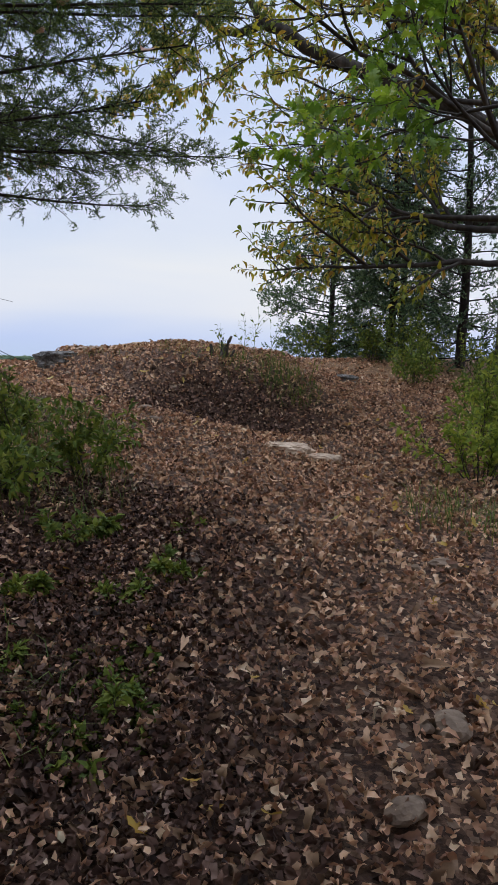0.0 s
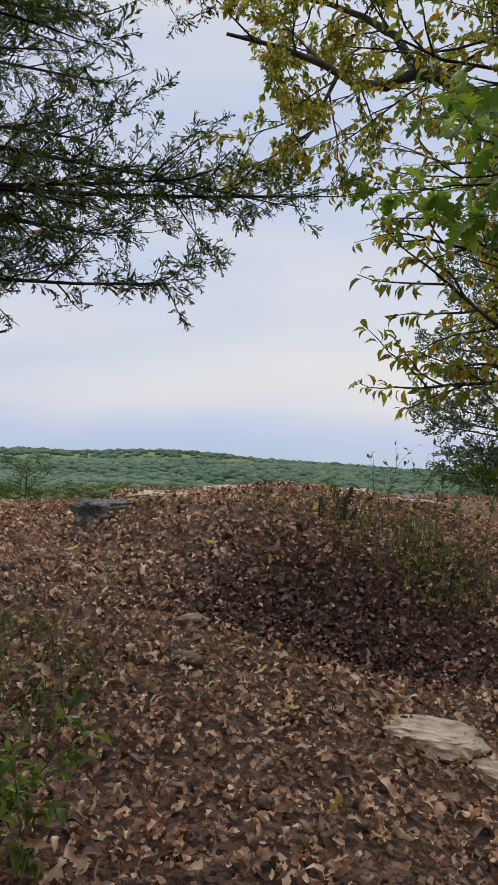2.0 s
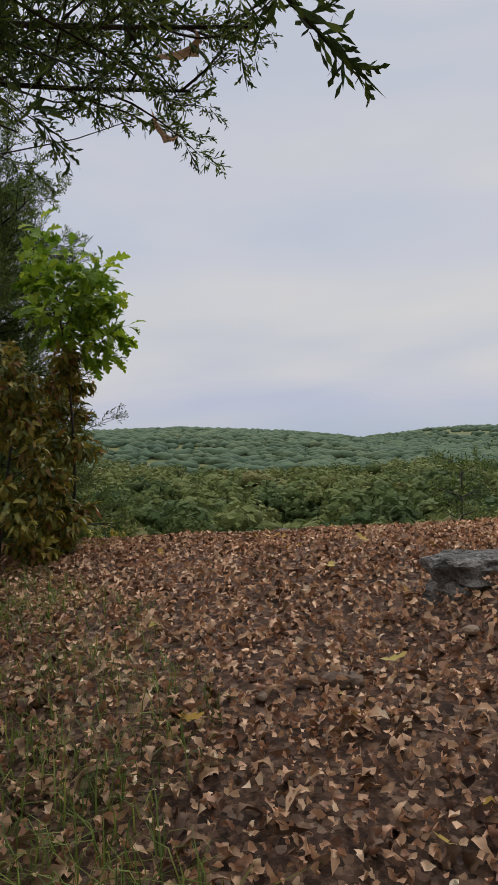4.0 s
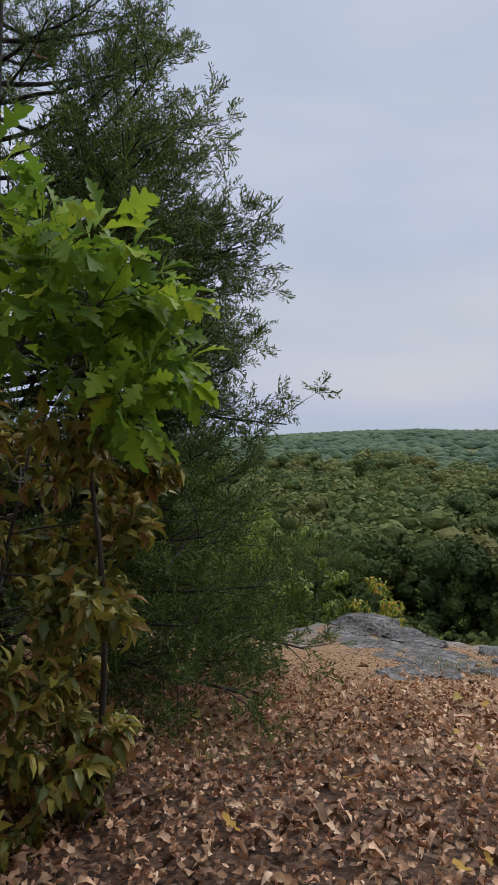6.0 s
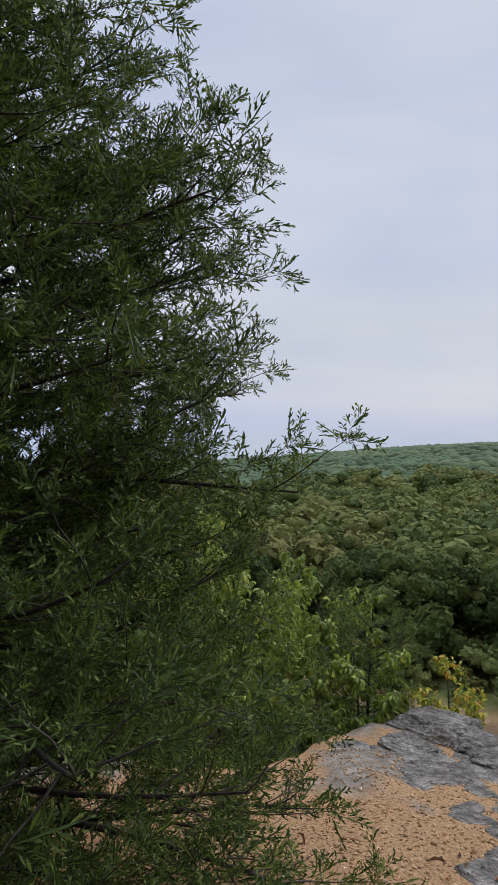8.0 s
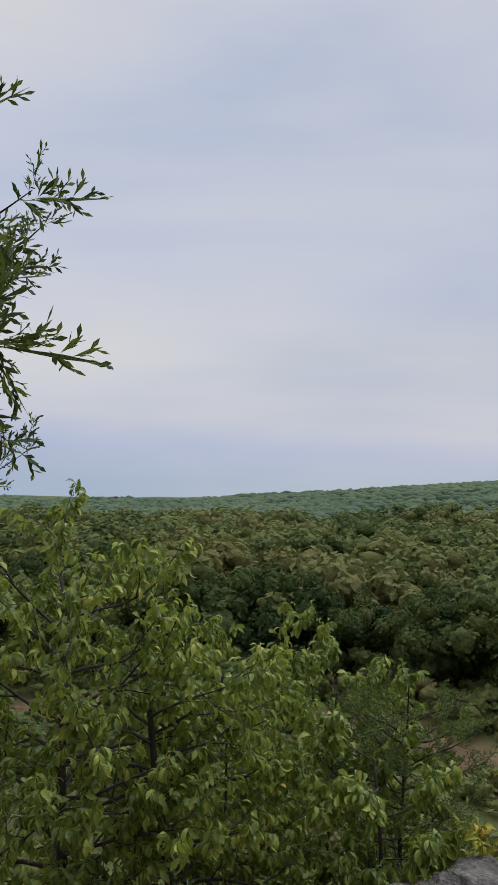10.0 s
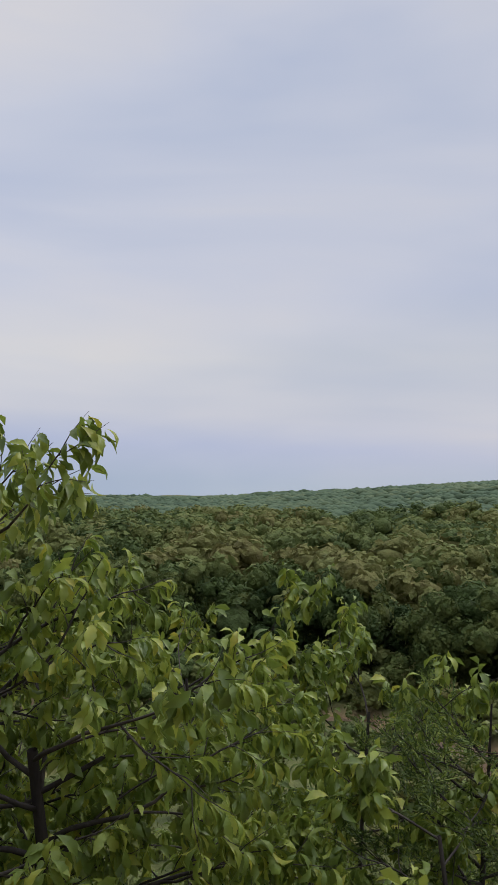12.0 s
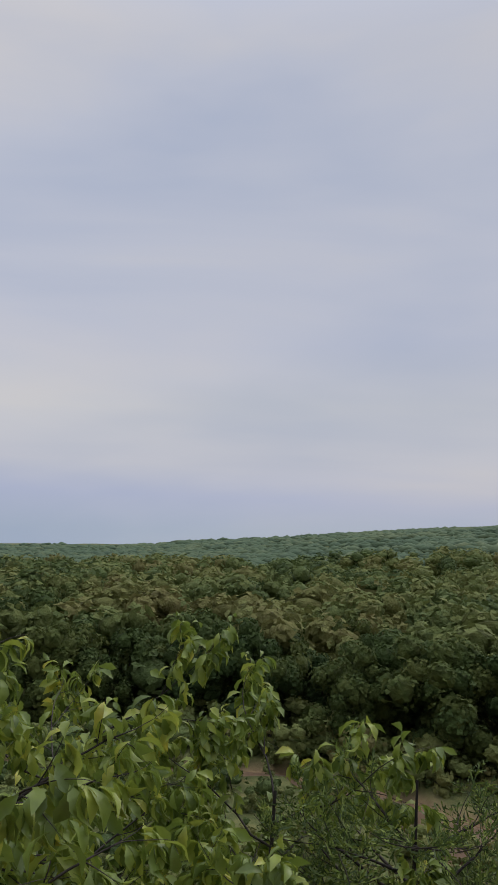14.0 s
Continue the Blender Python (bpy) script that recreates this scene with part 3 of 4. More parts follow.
def cedar_limb(g, start, way, length, radius, wood, pos, dirs, bare=0.25, step=0.05, lift=0.25, side=0.45, hang=0.0, wiggle=0.07, own=None):
    """One limb with its side twigs; leaves the places of its sprays in pos and dirs."""
    pts = wander(g, start, way, length, 9, wiggle, (0, 0, lift))
    tube(own or wood, pts, radius, radius * 0.2, 6)
    count = max(3, int(length / 0.085))
    for i in range(count):
        t = bare + (1 - bare) * (i + g.uniform(0, 0.8)) / count
        p, d = along(pts, t)
        flip = 1 if i % 2 else -1
        sideways = unit(np.cross(d, UP)) * flip
        w = unit(d * g.uniform(0.5, 1.0) + sideways * g.uniform(0.5, 1.1) + UP * g.normal(0.08 - hang, 0.35))
        ln = side * (0.35 + 0.65 * math.sin(math.pi * min(1, 0.25 + 0.75 * (1 - t)))) * g.uniform(0.5, 1.2) * min(1, length)
        tw = wander(g, p, w, ln, 5, 0.12, (0, 0, 0.25 - 2 * hang))
        tube(wood, tw, max(0.0025, radius * 0.22), 0.0012, 3)
        for j in range(max(2, int(ln / step))):
            q, e = along(tw, 1 - 0.85 * g.uniform(0, 1) ** 1.5)
            v = unit(e + g.normal(0, 0.75, 3) + UP * (0.15 - hang))
            pos.append(q); dirs.append(v)
    for j in range(int(0.6 / step * min(1, length))):
        q, e = along(pts, g.uniform(max(bare, 0.55), 1.0))
        pos.append(q); dirs.append(unit(e + g.normal(0, 0.5, 3) - UP * hang))


def cedar_tree(base, height, reach, label, seed, limbs=90, lean=(0, 0), step=0.042, size=0.13, kinds=None, crowd=1.12, more=(), mat=None):
    """An eastern red cedar; reach(h, azimuth) gives the length of its limbs at height h above its foot."""
    g = np.random.default_rng(seed)
    tree = thing("cedar_tree", base, label, "tree")
    trunk = Geo()
    pts = np.array([(lean[0] * t + 0.05 * math.sin(5 * t), lean[1] * t + 0.04 * math.cos(6 * t) - 0.04, -0.15 + (height + 0.15) * t) for t in np.linspace(0, 1, 14)])
    tube(trunk, pts, 0.013 * height, 0.004, 10)
    part("trunk", trunk, M_CEDAR_BARK, tree, smooth=True)
    pos, dirs, twigs = [], [], Geo()
    places = [(0.06 + (height - 0.25) * ((i + g.uniform(0, 1)) / limbs) ** crowd, i * 2.39996 + g.normal(0, 0.25)) for i in range(limbs)]
    for h, az in (*places, *more):
        ln = reach(h, az) * g.uniform(0.78, 1.08)
        if ln < 0.1:
            continue
        p, _ = along(pts, (h + 0.15) / (height + 0.15))
        low = min(1.0, h / 1.2)
        rise = -0.12 + 0.17 * low + 0.3 * (h / height) + g.normal(0, 0.09)
        limb = Geo()
        cedar_limb(g, p, (math.cos(az), math.sin(az), rise), ln, min(1, height / 4) * (0.006 + 0.009 * ln), twigs, pos, dirs, step=step, lift=0.02 + 0.2 * low, own=limb)
        part("limb", limb, M_CEDAR_BARK, tree)
    part("twig_work", twigs, M_CEDAR_BARK, tree, kind="stuff")
    crown = Geo()
    put_sprays(crown, pos, dirs, size, g, kinds or SPRAY)
    if height > 6.5:
        caught_leaves(tree, pos, 14, g)
    part("crown", crown, mat or M_CEDAR, tree, "scaly cedar foliage", kind="stuff")
    return tree


def caught_leaves(tree, pos, count, g):
    """Brown fallen leaves hung up in the twigs, each a part of its own."""
    for i in g.choice(len(pos), count, replace=False):
        geo = Geo()
        way = unit(g.normal(size=3) - UP * 0.8)
        scatter(geo, *LOBED_CURL, np.array([pos[i]]), turns(way[None], g.normal(size=(1, 3))), [g.uniform(0.07, 0.11)])
        part("caught_leaf", geo, M_LITTER, tree, "dead brown leaf")


def outline(table):
    hs, rs = [a for a, b in table], [b for a, b in table]
    return lambda h, az: float(np.interp(h, hs, rs))


def leafy_twigs(g, wood, start, way, length, radius, depth, tips, spread=0.8, pull=(0, 0, 0.1), kids=4, wiggle=0.14, own=None):
    """A branching limb. Each last twig leaves its points in tips."""
    pts = wander(g, start, way, length, 6, wiggle, pull)
    tube(own or wood, pts, radius, radius * (0.45 if depth else 0.25), 6 if depth > 1 else 4 if depth else 3)
    if depth <= 1:
        tips.append(pts)
    if depth == 0:
        return
    for i in range(kids):
        t = 0.3 + 0.7 * (i + g.uniform(0.2, 0.9)) / kids
        p, d = along(pts, t)
        o = unit(np.cross(d, g.normal(size=3)))
        leafy_twigs(g, wood, p, unit(d + o * spread * g.uniform(0.6, 1.2)), length * g.uniform(0.42, 0.62), radius * 0.5, depth - 1, tips, spread, pull, kids, wiggle)
    p, d = along(pts, 0.99)
    leafy_twigs(g, wood, p, d, length * 0.5, radius * 0.45, depth - 1, tips, spread, pull, kids, wiggle)


def put_leaves(geo, shape, tips, per_twig, size, g, droop=0.4, reach=(0.2, 1.0), vary=0.3):
    pos, way = [], []
    for pts in tips:
        for _ in range(per_twig):
            q, e = along(pts, g.uniform(*reach))
            pos.append(q)
            way.append(unit(e * 0.7 + g.normal(0, 0.6, 3) - UP * droop))
    pos, way = np.array(pos), np.array(way)
    n = len(pos)
    flat = unit(UP * 1.0 + g.normal(0, 0.6, (n, 3)))
    scatter(geo, shape[0], shape[1], pos + way * size * 0.12, turns(way, flat), size * g.uniform(1 - vary, 1 + vary, n))


def broad_tree(name, base, trunk_way, trunk_len, radius, limbs, label, seed, leaf, mat, size, per_twig, depth=2, droop=0.4, kids=4, category="tree", bark=None, pull=(0, 0, 0.1), group="", spread=0.8):
    """limbs: rows of (place on the trunk 0..1, way, length)."""
    g = np.random.default_rng(seed)
    bark = bark or M_BARK
    tree = thing(name, base, label, category, group)
    trunk = Geo()
    pts = wander(g, (0, 0, -0.2), trunk_way, trunk_len, 10, 0.05, (0, 0, 0.1))
    tube(trunk, pts, radius, radius * 0.35, 10)
    part("trunk", trunk, bark, tree, smooth=True)
    tips, twigs = [], Geo()
    for t, way, ln in limbs:
        wood = Geo()
        p, d = along(pts, t)
        leafy_twigs(g, twigs, p, way, ln, max(0.005, radius * 0.38 * (1.1 - t * 0.6)), depth, tips, spread, pull, kids, own=wood)
        part("limb", wood, bark, tree)
    part("twig_work", twigs, bark, tree, kind="stuff")
    crown = Geo()
    put_leaves(crown, leaf, tips, per_twig, size, g, droop)
    part("crown", crown, mat, tree, kind="stuff")
    return tree


def shrub(base, height, width, stems, leaf, mat, size, per_twig, label, seed, name="shrub", group="undergrowth", droop=0.1):
    g = np.random.default_rng(seed)
    bush = thing(name, base, label, "shrub", group)
    tips, twigs = [], Geo()
    for i in range(stems):
        az = g.uniform(0, 2 * np.pi)
        out = width * g.uniform(0.1, 0.5)
        wood = Geo()
        leafy_twigs(g, twigs, (0.05 * math.cos(az), 0.05 * math.sin(az), -0.03), (out * math.cos(az), out * math.sin(az), height * 0.75), height * g.uniform(0.35, 0.62), 0.005, 1, tips, 0.8, (0, 0, 0.1), 4, own=wood)
        part("stem", wood, M_BARK, bush)
    part("twig_work", twigs, M_BARK, bush, kind="stuff")
    leaves = Geo()
    put_leaves(leaves, leaf, tips, per_twig, size, g, droop)
    part("leaves", leaves, mat, bush, kind="stuff")
    return bush


def grass_tuft(base, count, height, spread, label, seed, mat=None):
    g = np.random.default_rng(seed)
    geo = Geo()
    count = int(count * 1.3)
    a = g.uniform(0, 2 * np.pi, count)
    r = spread * np.sqrt(g.uniform(0, 1, count))
    x, y = base[0] + r * np.cos(a), base[1] + r * np.sin(a)
    foot = np.stack([r * np.cos(a), r * np.sin(a), ground_z(x, y) - base[2] - 0.01], -1)
    az = g.uniform(0, 2 * np.pi, count)
    out = np.stack([np.cos(az), np.sin(az), np.zeros(count)], -1)
    h = height * g.uniform(0.4, 1.1, count)
    w = np.stack([-np.sin(az), np.cos(az), np.zeros(count)], -1) * 0.0024
    bend = g.uniform(0.3, 1.5, count)
    p1 = foot + UP * (h * 0.55)[:, None] + out * (h * bend * 0.25)[:, None]
    p2 = foot + UP * (h * (1 - bend * 0.35))[:, None] + out * (h * bend)[:, None]
    v = np.stack([foot - w, foot + w, p1 + w * 0.8, p1 - w * 0.8, p2], 1).reshape(-1, 3)
    k = np.arange(count) * 5
    geo.add(v, np.stack([k, k + 1, k + 2, k + 3], -1), np.stack([k + 3, k + 2, k + 4], -1))
    ob = part("grass_tuft", geo, mat or M_GRASS)
    ob.location = base
    return tagged(ob, label, "grass", "grass tufts", "stuff")


def at_ground(x, y, dz=0.0):
    return (x, y, float(ground_z(x, y)) + dz)


# ---- the big cedar at the outlook ----
def outlook_reach(h, az):
    """Long skirts at the foot, a waist, a second bulge; shorter on the side away from the path."""
    r = float(np.interp(h, [0, 0.2, 0.5, 0.8, 1.02, 1.22, 1.4, 1.75, 2.2, 2.65, 3.1, 3.9, 5.0, 6.8], [1.75, 1.95, 1.9, 1.85, 1.6, 1.3, 1.65, 1.75, 1.7, 1.5, 1.4, 1.2, 0.8, 0.12]))
    a = math.degrees(az) % 360
    return r * (1.0 if 10 < a < 135 else 0.85)


cedar_tree(at_ground(-7.45, 7.15), 6.8, outlook_reach, "tall dark green cedar tree growing at the bluff edge", 21, limbs=140, step=0.056, size=0.14, crowd=1.1,
           more=[(0.15 + 2.8 * k / 50, radians(18 + (k * 37) % 105)) for k in range(50)])


def trail_cedar():
    """The cedar left of the trail, whose long thin lower limbs reach over it."""
    g = np.random.default_rng(5)
    base = at_ground(-3.3, 4.3)
    tree = thing("cedar_tree", base, "old cedar with long drooping limbs over the trail", "tree")
    trunk = Geo()
    pts = np.array([(0.12 * math.sin(3 * t), 0.1 * t, -0.15 + 8.2 * t) for t in np.linspace(0, 1, 12)])
    tube(trunk, pts, 0.17, 0.05, 10)
    part("trunk", trunk, M_CEDAR_BARK, tree, smooth=True)
    pos, dirs, twigs = [], [], Geo()
    # bearing from the trunk, length, height of the tip
    for az, ln, tip in [(29, 3.3, 2.85), (16, 2.75, 2.8), (22, 2.7, 2.62), (34, 2.5, 3.0), (25, 3.0, 3.2), (11, 2.8, 3.1), (7, 2.9, 3.5), (20, 3.2, 3.65), (30, 3.0, 3.7), (14, 3.3, 4.0), (24, 3.4, 4.2), (39, 2.4, 3.3), (4, 2.6, 2.8), (33, 2.9, 4.5), (45, 2.55, 3.12), (52, 2.5, 3.1), (59, 2.4, 3.15), (66, 2.2, 3.2), (43, 2.4, 3.7), (51, 2.3, 3.95), (63, 2.3, 3.75), (48, 2.6, 3.6), (56, 2.5, 4.1)]:
        az = radians(az)
        h = tip - base[2] - 0.12
        p, _ = along(pts, (h + 0.15) / 8.2)
        wood = Geo()
        cedar_limb(g, p, (math.cos(az), math.sin(az), g.uniform(0.0, 0.06)), ln, 0.02, twigs, pos, dirs, bare=0.3, step=0.052, lift=0.09, side=0.45, hang=0.05, wiggle=0.03, own=wood)
        part("limb", wood, M_CEDAR_BARK, tree)
    for i in range(16):
        h = 2.2 + 5.5 * i / 16
        az = radians(g.uniform(70, 330))
        p, _ = along(pts, h / 8.2)
        wood = Geo()
        cedar_limb(g, p, (math.cos(az), math.sin(az), 0.2), g.uniform(0.8, 1.6), 0.02, twigs, pos, dirs, step=0.09, lift=0.1, own=wood)
        part("limb", wood, M_CEDAR_BARK, tree)
    for i in range(7):
        az = radians(10 + 3.5 * i)
        p, _ = along(pts, (1.2 + 0.07 * ((i * 3) % 7) + 0.15) / 8.2)
        dead = Geo()
        tips = []
        leafy_twigs(g, dead, p, (math.cos(az), math.sin(az), 0.05), g.uniform(1.1, 1.6), 0.009, 1, tips, 0.45, (0, 0, 0.1), 4, 0.2)
        part("dead_limb", dead, M_CEDAR_BARK, tree, "bare grey dead limb")
    crown = Geo()
    part("twig_work", twigs, M_CEDAR_BARK, tree, kind="stuff")
    put_sprays(crown, pos, dirs, 0.11, g, SPRAY_THIN)
    caught_leaves(tree, pos, 16, g)
    part("crown", crown, M_CEDAR, tree, "dark green scaly cedar foliage", kind="stuff")


trail_cedar()

# ---- the young oak before the cedar ----
broad_tree("young_oak", at_ground(-5.1, 7.15), (0.03, 0.04, 1), 1.5, 0.014,
           [(0.08 + 0.032 * k, (math.cos(2.4 * k) + 0.2, math.sin(2.4 * k) + 0.25, 0.2), 0.34) for k in range(28)],
           "young oak with olive and brown-edged leaves", 31, LOBED_DRY, M_OAK_RUST, 0.066, 11, depth=2, kids=3)
broad_tree("oak_sapling", at_ground(-5.0, 7.62), (0.04, 0.11, 1), 2.05, 0.013,
           [(0.78 + 0.0135 * k, (math.cos(2.4 * k) * 0.8 + 0.2, math.sin(2.4 * k) * 0.8 + 0.5, 0.25), 0.30) for k in range(16)],
           "oak sapling with glossy bright green lobed leaves", 33, LOBED, M_OAK, 0.12, 6, depth=1, kids=4)

# ---- the drooping oaks below the edge ----


def oak_limbs(first, last, count, length, toward=(0.0, 0.0), rise=0.25):
    return [(first + (last - first) * k / (count - 1), (math.cos(2.4 * k) + toward[0], math.sin(2.4 * k) + toward[1], rise + 0.4 * k / count), length) for k in range(count)]


def brink_oak(name, x, y, top, low, count, length, label, seed, leaf=TOOTHED, mat=M_CHESTNUT, size=0.066, per_twig=14, toward=(0.0, 0.0), rise=0.15, droop=1.3, radius=0.02):
    """A small oak rooted on the slope, with limbs from height low up to its trunk's top."""
    foot = at_ground(x, y)
    long = top - foot[2] + 0.2
    broad_tree(name, foot, (0.02, 0.01, 1), long, radius, oak_limbs((low - foot[2]) / long, 0.99, count, length, toward, rise), label, seed, leaf, mat, size, per_twig, depth=2, droop=droop, kids=3, spread=0.95)


brink_oak("chinkapin_oak", -10.9, 9.45, 1.45, 0.0, 30, 0.56, "bushy oak with clustered drooping toothed green leaves", 41, toward=(0.15, 0.15), radius=0.05)
brink_oak("chinkapin_oak", -11.0, 8.85, 2.08, 0.1, 34, 0.6, "taller oak below the ledge with drooping toothed leaves", 42, toward=(0.1, 0.2), radius=0.055)
brink_oak("chinkapin_oak", -10.95, 10.5, 1.08, 0.0, 16, 0.36, "slender oak below the ledge with drooping green leaves", 43)
brink_oak("chinkapin_oak", -12.1, 10.25, 1.25, 0.0, 18, 0.45, "slender oak below the ledge with drooping green leaves", 44)
brink_oak("chinkapin_oak", -12.0, 9.6, 1.4, 0.0, 20, 0.5, "slender oak below the ledge with drooping green leaves", 46)
brink_oak("young_oak", -10.75, 11.3, 0.75, 0.0, 10, 0.26, "yellowing young oak below the ledge", 45, OVAL, M_OAK_TURN, 0.06, 7, droop=0.6)
cedar_tree(at_ground(-11.35, 10.8), 1.4 - at_ground(-11.35, 10.8)[2], outline([(0, 0.4), (2.0, 0.55), (3.0, 0.5), (4.2, 0.2)]), "dark green young cedar on the slope below the ledge", 48, limbs=90, step=0.06, size=0.12)
cedar_tree(at_ground(-6.35, 14.5), 1.9 - at_ground(-6.35, 14.5)[2], outline([(0, 0.5), (2.0, 0.65), (4.0, 0.4), (5.5, 0.1)]), "young cedar whose top stands above the ledge", 47, limbs=60, step=0.12, size=0.2, kinds=SPRAY_COARSE)

# ---- trees right of the trail ----


def arching_limb(tree, foot):
    """A heavy bare limb that arches high over the trail, forks and ends in small leaves."""
    g = np.random.default_rng(58)
    arms = [([(3.4, 10.4, 4.5), (2.6, 10.9, 5.15), (1.7, 11.2, 5.6), (0.9, 11.4, 5.98), (0.57, 11.4, 6.11), (0.25, 11.4, 6.35), (-0.09, 11.4, 6.45)], 0.11, 0.085),
            ([(-0.05, 11.4, 6.44), (-0.4, 11.4, 6.30), (-0.76, 11.4, 6.36), (-1.1, 11.3, 6.55), (-1.6, 11.2, 6.75), (-2.2, 11.0, 6.85)], 0.07, 0.02),
            ([(-0.06, 11.4, 6.44), (-0.18, 11.4, 6.65), (-0.31, 11.4, 6.88), (-0.7, 11.5, 7.2), (-1.1, 11.6, 7.45), (-1.7, 11.7, 7.7)], 0.065, 0.02),
            ([(-0.95, 11.35, 6.46), (-1.1, 11.3, 6.1), (-1.15, 11.2, 5.8), (-1.3, 11.1, 5.55)], 0.028, 0.008)]
    tips, twigs = [], Geo()
    for i, (line, r0, r1) in enumerate(arms):
        pts = np.array(line) - np.array(foot)
        wood = Geo()
        tube(wood, pts, r0, r1, 9)
        if i:
            for k in range(12 if i < 3 else 6):
                p, d = along(pts, 0.2 + 0.8 * (k + g.uniform(0, 1)) / (12 if i < 3 else 6))
                leafy_twigs(g, twigs, p, unit(d * 0.6 + g.normal(0, 0.6, 3) + UP * 0.1), g.uniform(0.5, 0.9), 0.014, 2, tips, 0.8, (0, 0, 0.0), 3)
        part("arching_limb", wood, M_BARK, tree, smooth=True)
    part("twig_work", twigs, M_BARK, tree, kind="stuff")
    leaves = Geo()
    put_leaves(leaves, SMALL, tips, 12, 0.085, g, 0.4)
    part("crown", leaves, M_OAK_TURN, tree, kind="stuff")


broad_tree("oak_tree", at_ground(2.75, 8.3), (-0.03, 0.0, 1), 9.0, 0.11,
           [(0.33, (-0.9, -0.45, 0.12), 2.6), (0.20, (-0.8, -0.2, 0.1), 1.8), (0.25, (-0.9, 0.3, 0.15), 2.0), (0.3, (-0.6, -0.7, 0.1), 2.0), (0.34, (-0.9, 0.0, 0.3), 2.2), (0.38, (-0.7, 0.7, 0.3), 2.2), (0.42, (-0.9, -0.3, 0.35), 2.4), (0.46, (-1, 0.2, 0.4), 2.6), (0.5, (0.6, -0.7, 0.3), 2.0), (0.55, (-0.8, -0.5, 0.4), 2.4), (0.62, (-0.5, 0.6, 0.5), 2.2), (0.7, (-0.9, 0.1, 0.5), 2.0), (0.8, (-0.3, -0.6, 0.7), 1.8), (0.9, (-0.4, 0.3, 0.9), 1.5)],
           "oak tree with green and yellowing autumn leaves", 51, OVAL, M_OAK_TURN, 0.08, 18, depth=2, kids=5)
broad_tree("oak_tree", at_ground(2.0, 6.2), (0.1, 0.0, 1), 6.0, 0.07,
           [(0.42, (-0.7, -0.4, 0.15), 1.3), (0.5, (-0.8, 0.1, 0.1), 1.5), (0.58, (-0.6, -0.6, 0.2), 1.4), (0.64, (-0.9, 0.2, 0.3), 1.6), (0.72, (-0.6, 0.5, 0.4), 1.4), (0.8, (0.3, -0.8, 0.5), 1.2), (0.9, (-0.3, 0.0, 0.9), 1.0)],
           "slim oak with large dark green lobed leaves over the trail", 52, LOBED, M_OAK, 0.13, 12, depth=2, kids=3)
for i, (x, y, h) in enumerate([(1.15, 13.2, 4.6), (2.1, 12.6, 5.6), (3.1, 12.0, 6.5), (2.6, 14.5, 7.0)]):
    cedar_tree(at_ground(x, y), h, outline([(0, 0.9), (0.5, 1.15), (h * 0.5, 1.0), (h, 0.1)]), "blue-green cedar at the top of the trail", 60 + i, limbs=70, step=0.13, size=0.25, kinds=SPRAY_COARSE, mat=M_CEDAR_PALE)
for i, (x, y, h, r) in enumerate([(3.3, 10.4, 10, 0.16), (4.4, 12.5, 11, 0.2), (5.0, 9.0, 10, 0.18)]):
    oak = broad_tree("oak_tree", at_ground(x, y), (0.02, 0.0, 1), h, r,
               [(0.15 + 0.08 * k, (math.cos(2.4 * k + i), math.sin(2.4 * k + i), 0.35), 2.3 - 0.1 * k) for k in range(10)],
               "dark-trunked oak with thinning autumn leaves", 70 + i, SMALL, M_OAK_TURN, 0.11, 24, depth=2, kids=4, group="oaks beside the trail")
    if i == 0:
        arching_limb(oak, Vector(at_ground(x, y)))

# oaks out of view, added so their big-leaved crowns shade the trail start
for i, (x, y, h) in enumerate([(-2.2, -0.1, 8), (-3.4, 1.2, 8), (-1.0, -1.1, 8), (1.5, -1.0, 8), (-2.3, -2.6, 9), (2.6, -0.4, 8), (0.6, -2.6, 9), (-4.4, 0.2, 9)]):
    broad_tree("oak_tree", at_ground(x, y), (0.0, 0.0, 1), h, 0.13, [((0.5 if y > -0.5 else 0.38) + 0.045 * k, (math.cos(2.4 * k + i), math.sin(2.4 * k + i), 0.35), 1.5) for k in range(13)],
               "unseen oak added to shade the start of the trail", 80 + i, SMALL, M_OAK_TURN, 0.45, 26, depth=2, kids=4, group="oaks beside the trail")

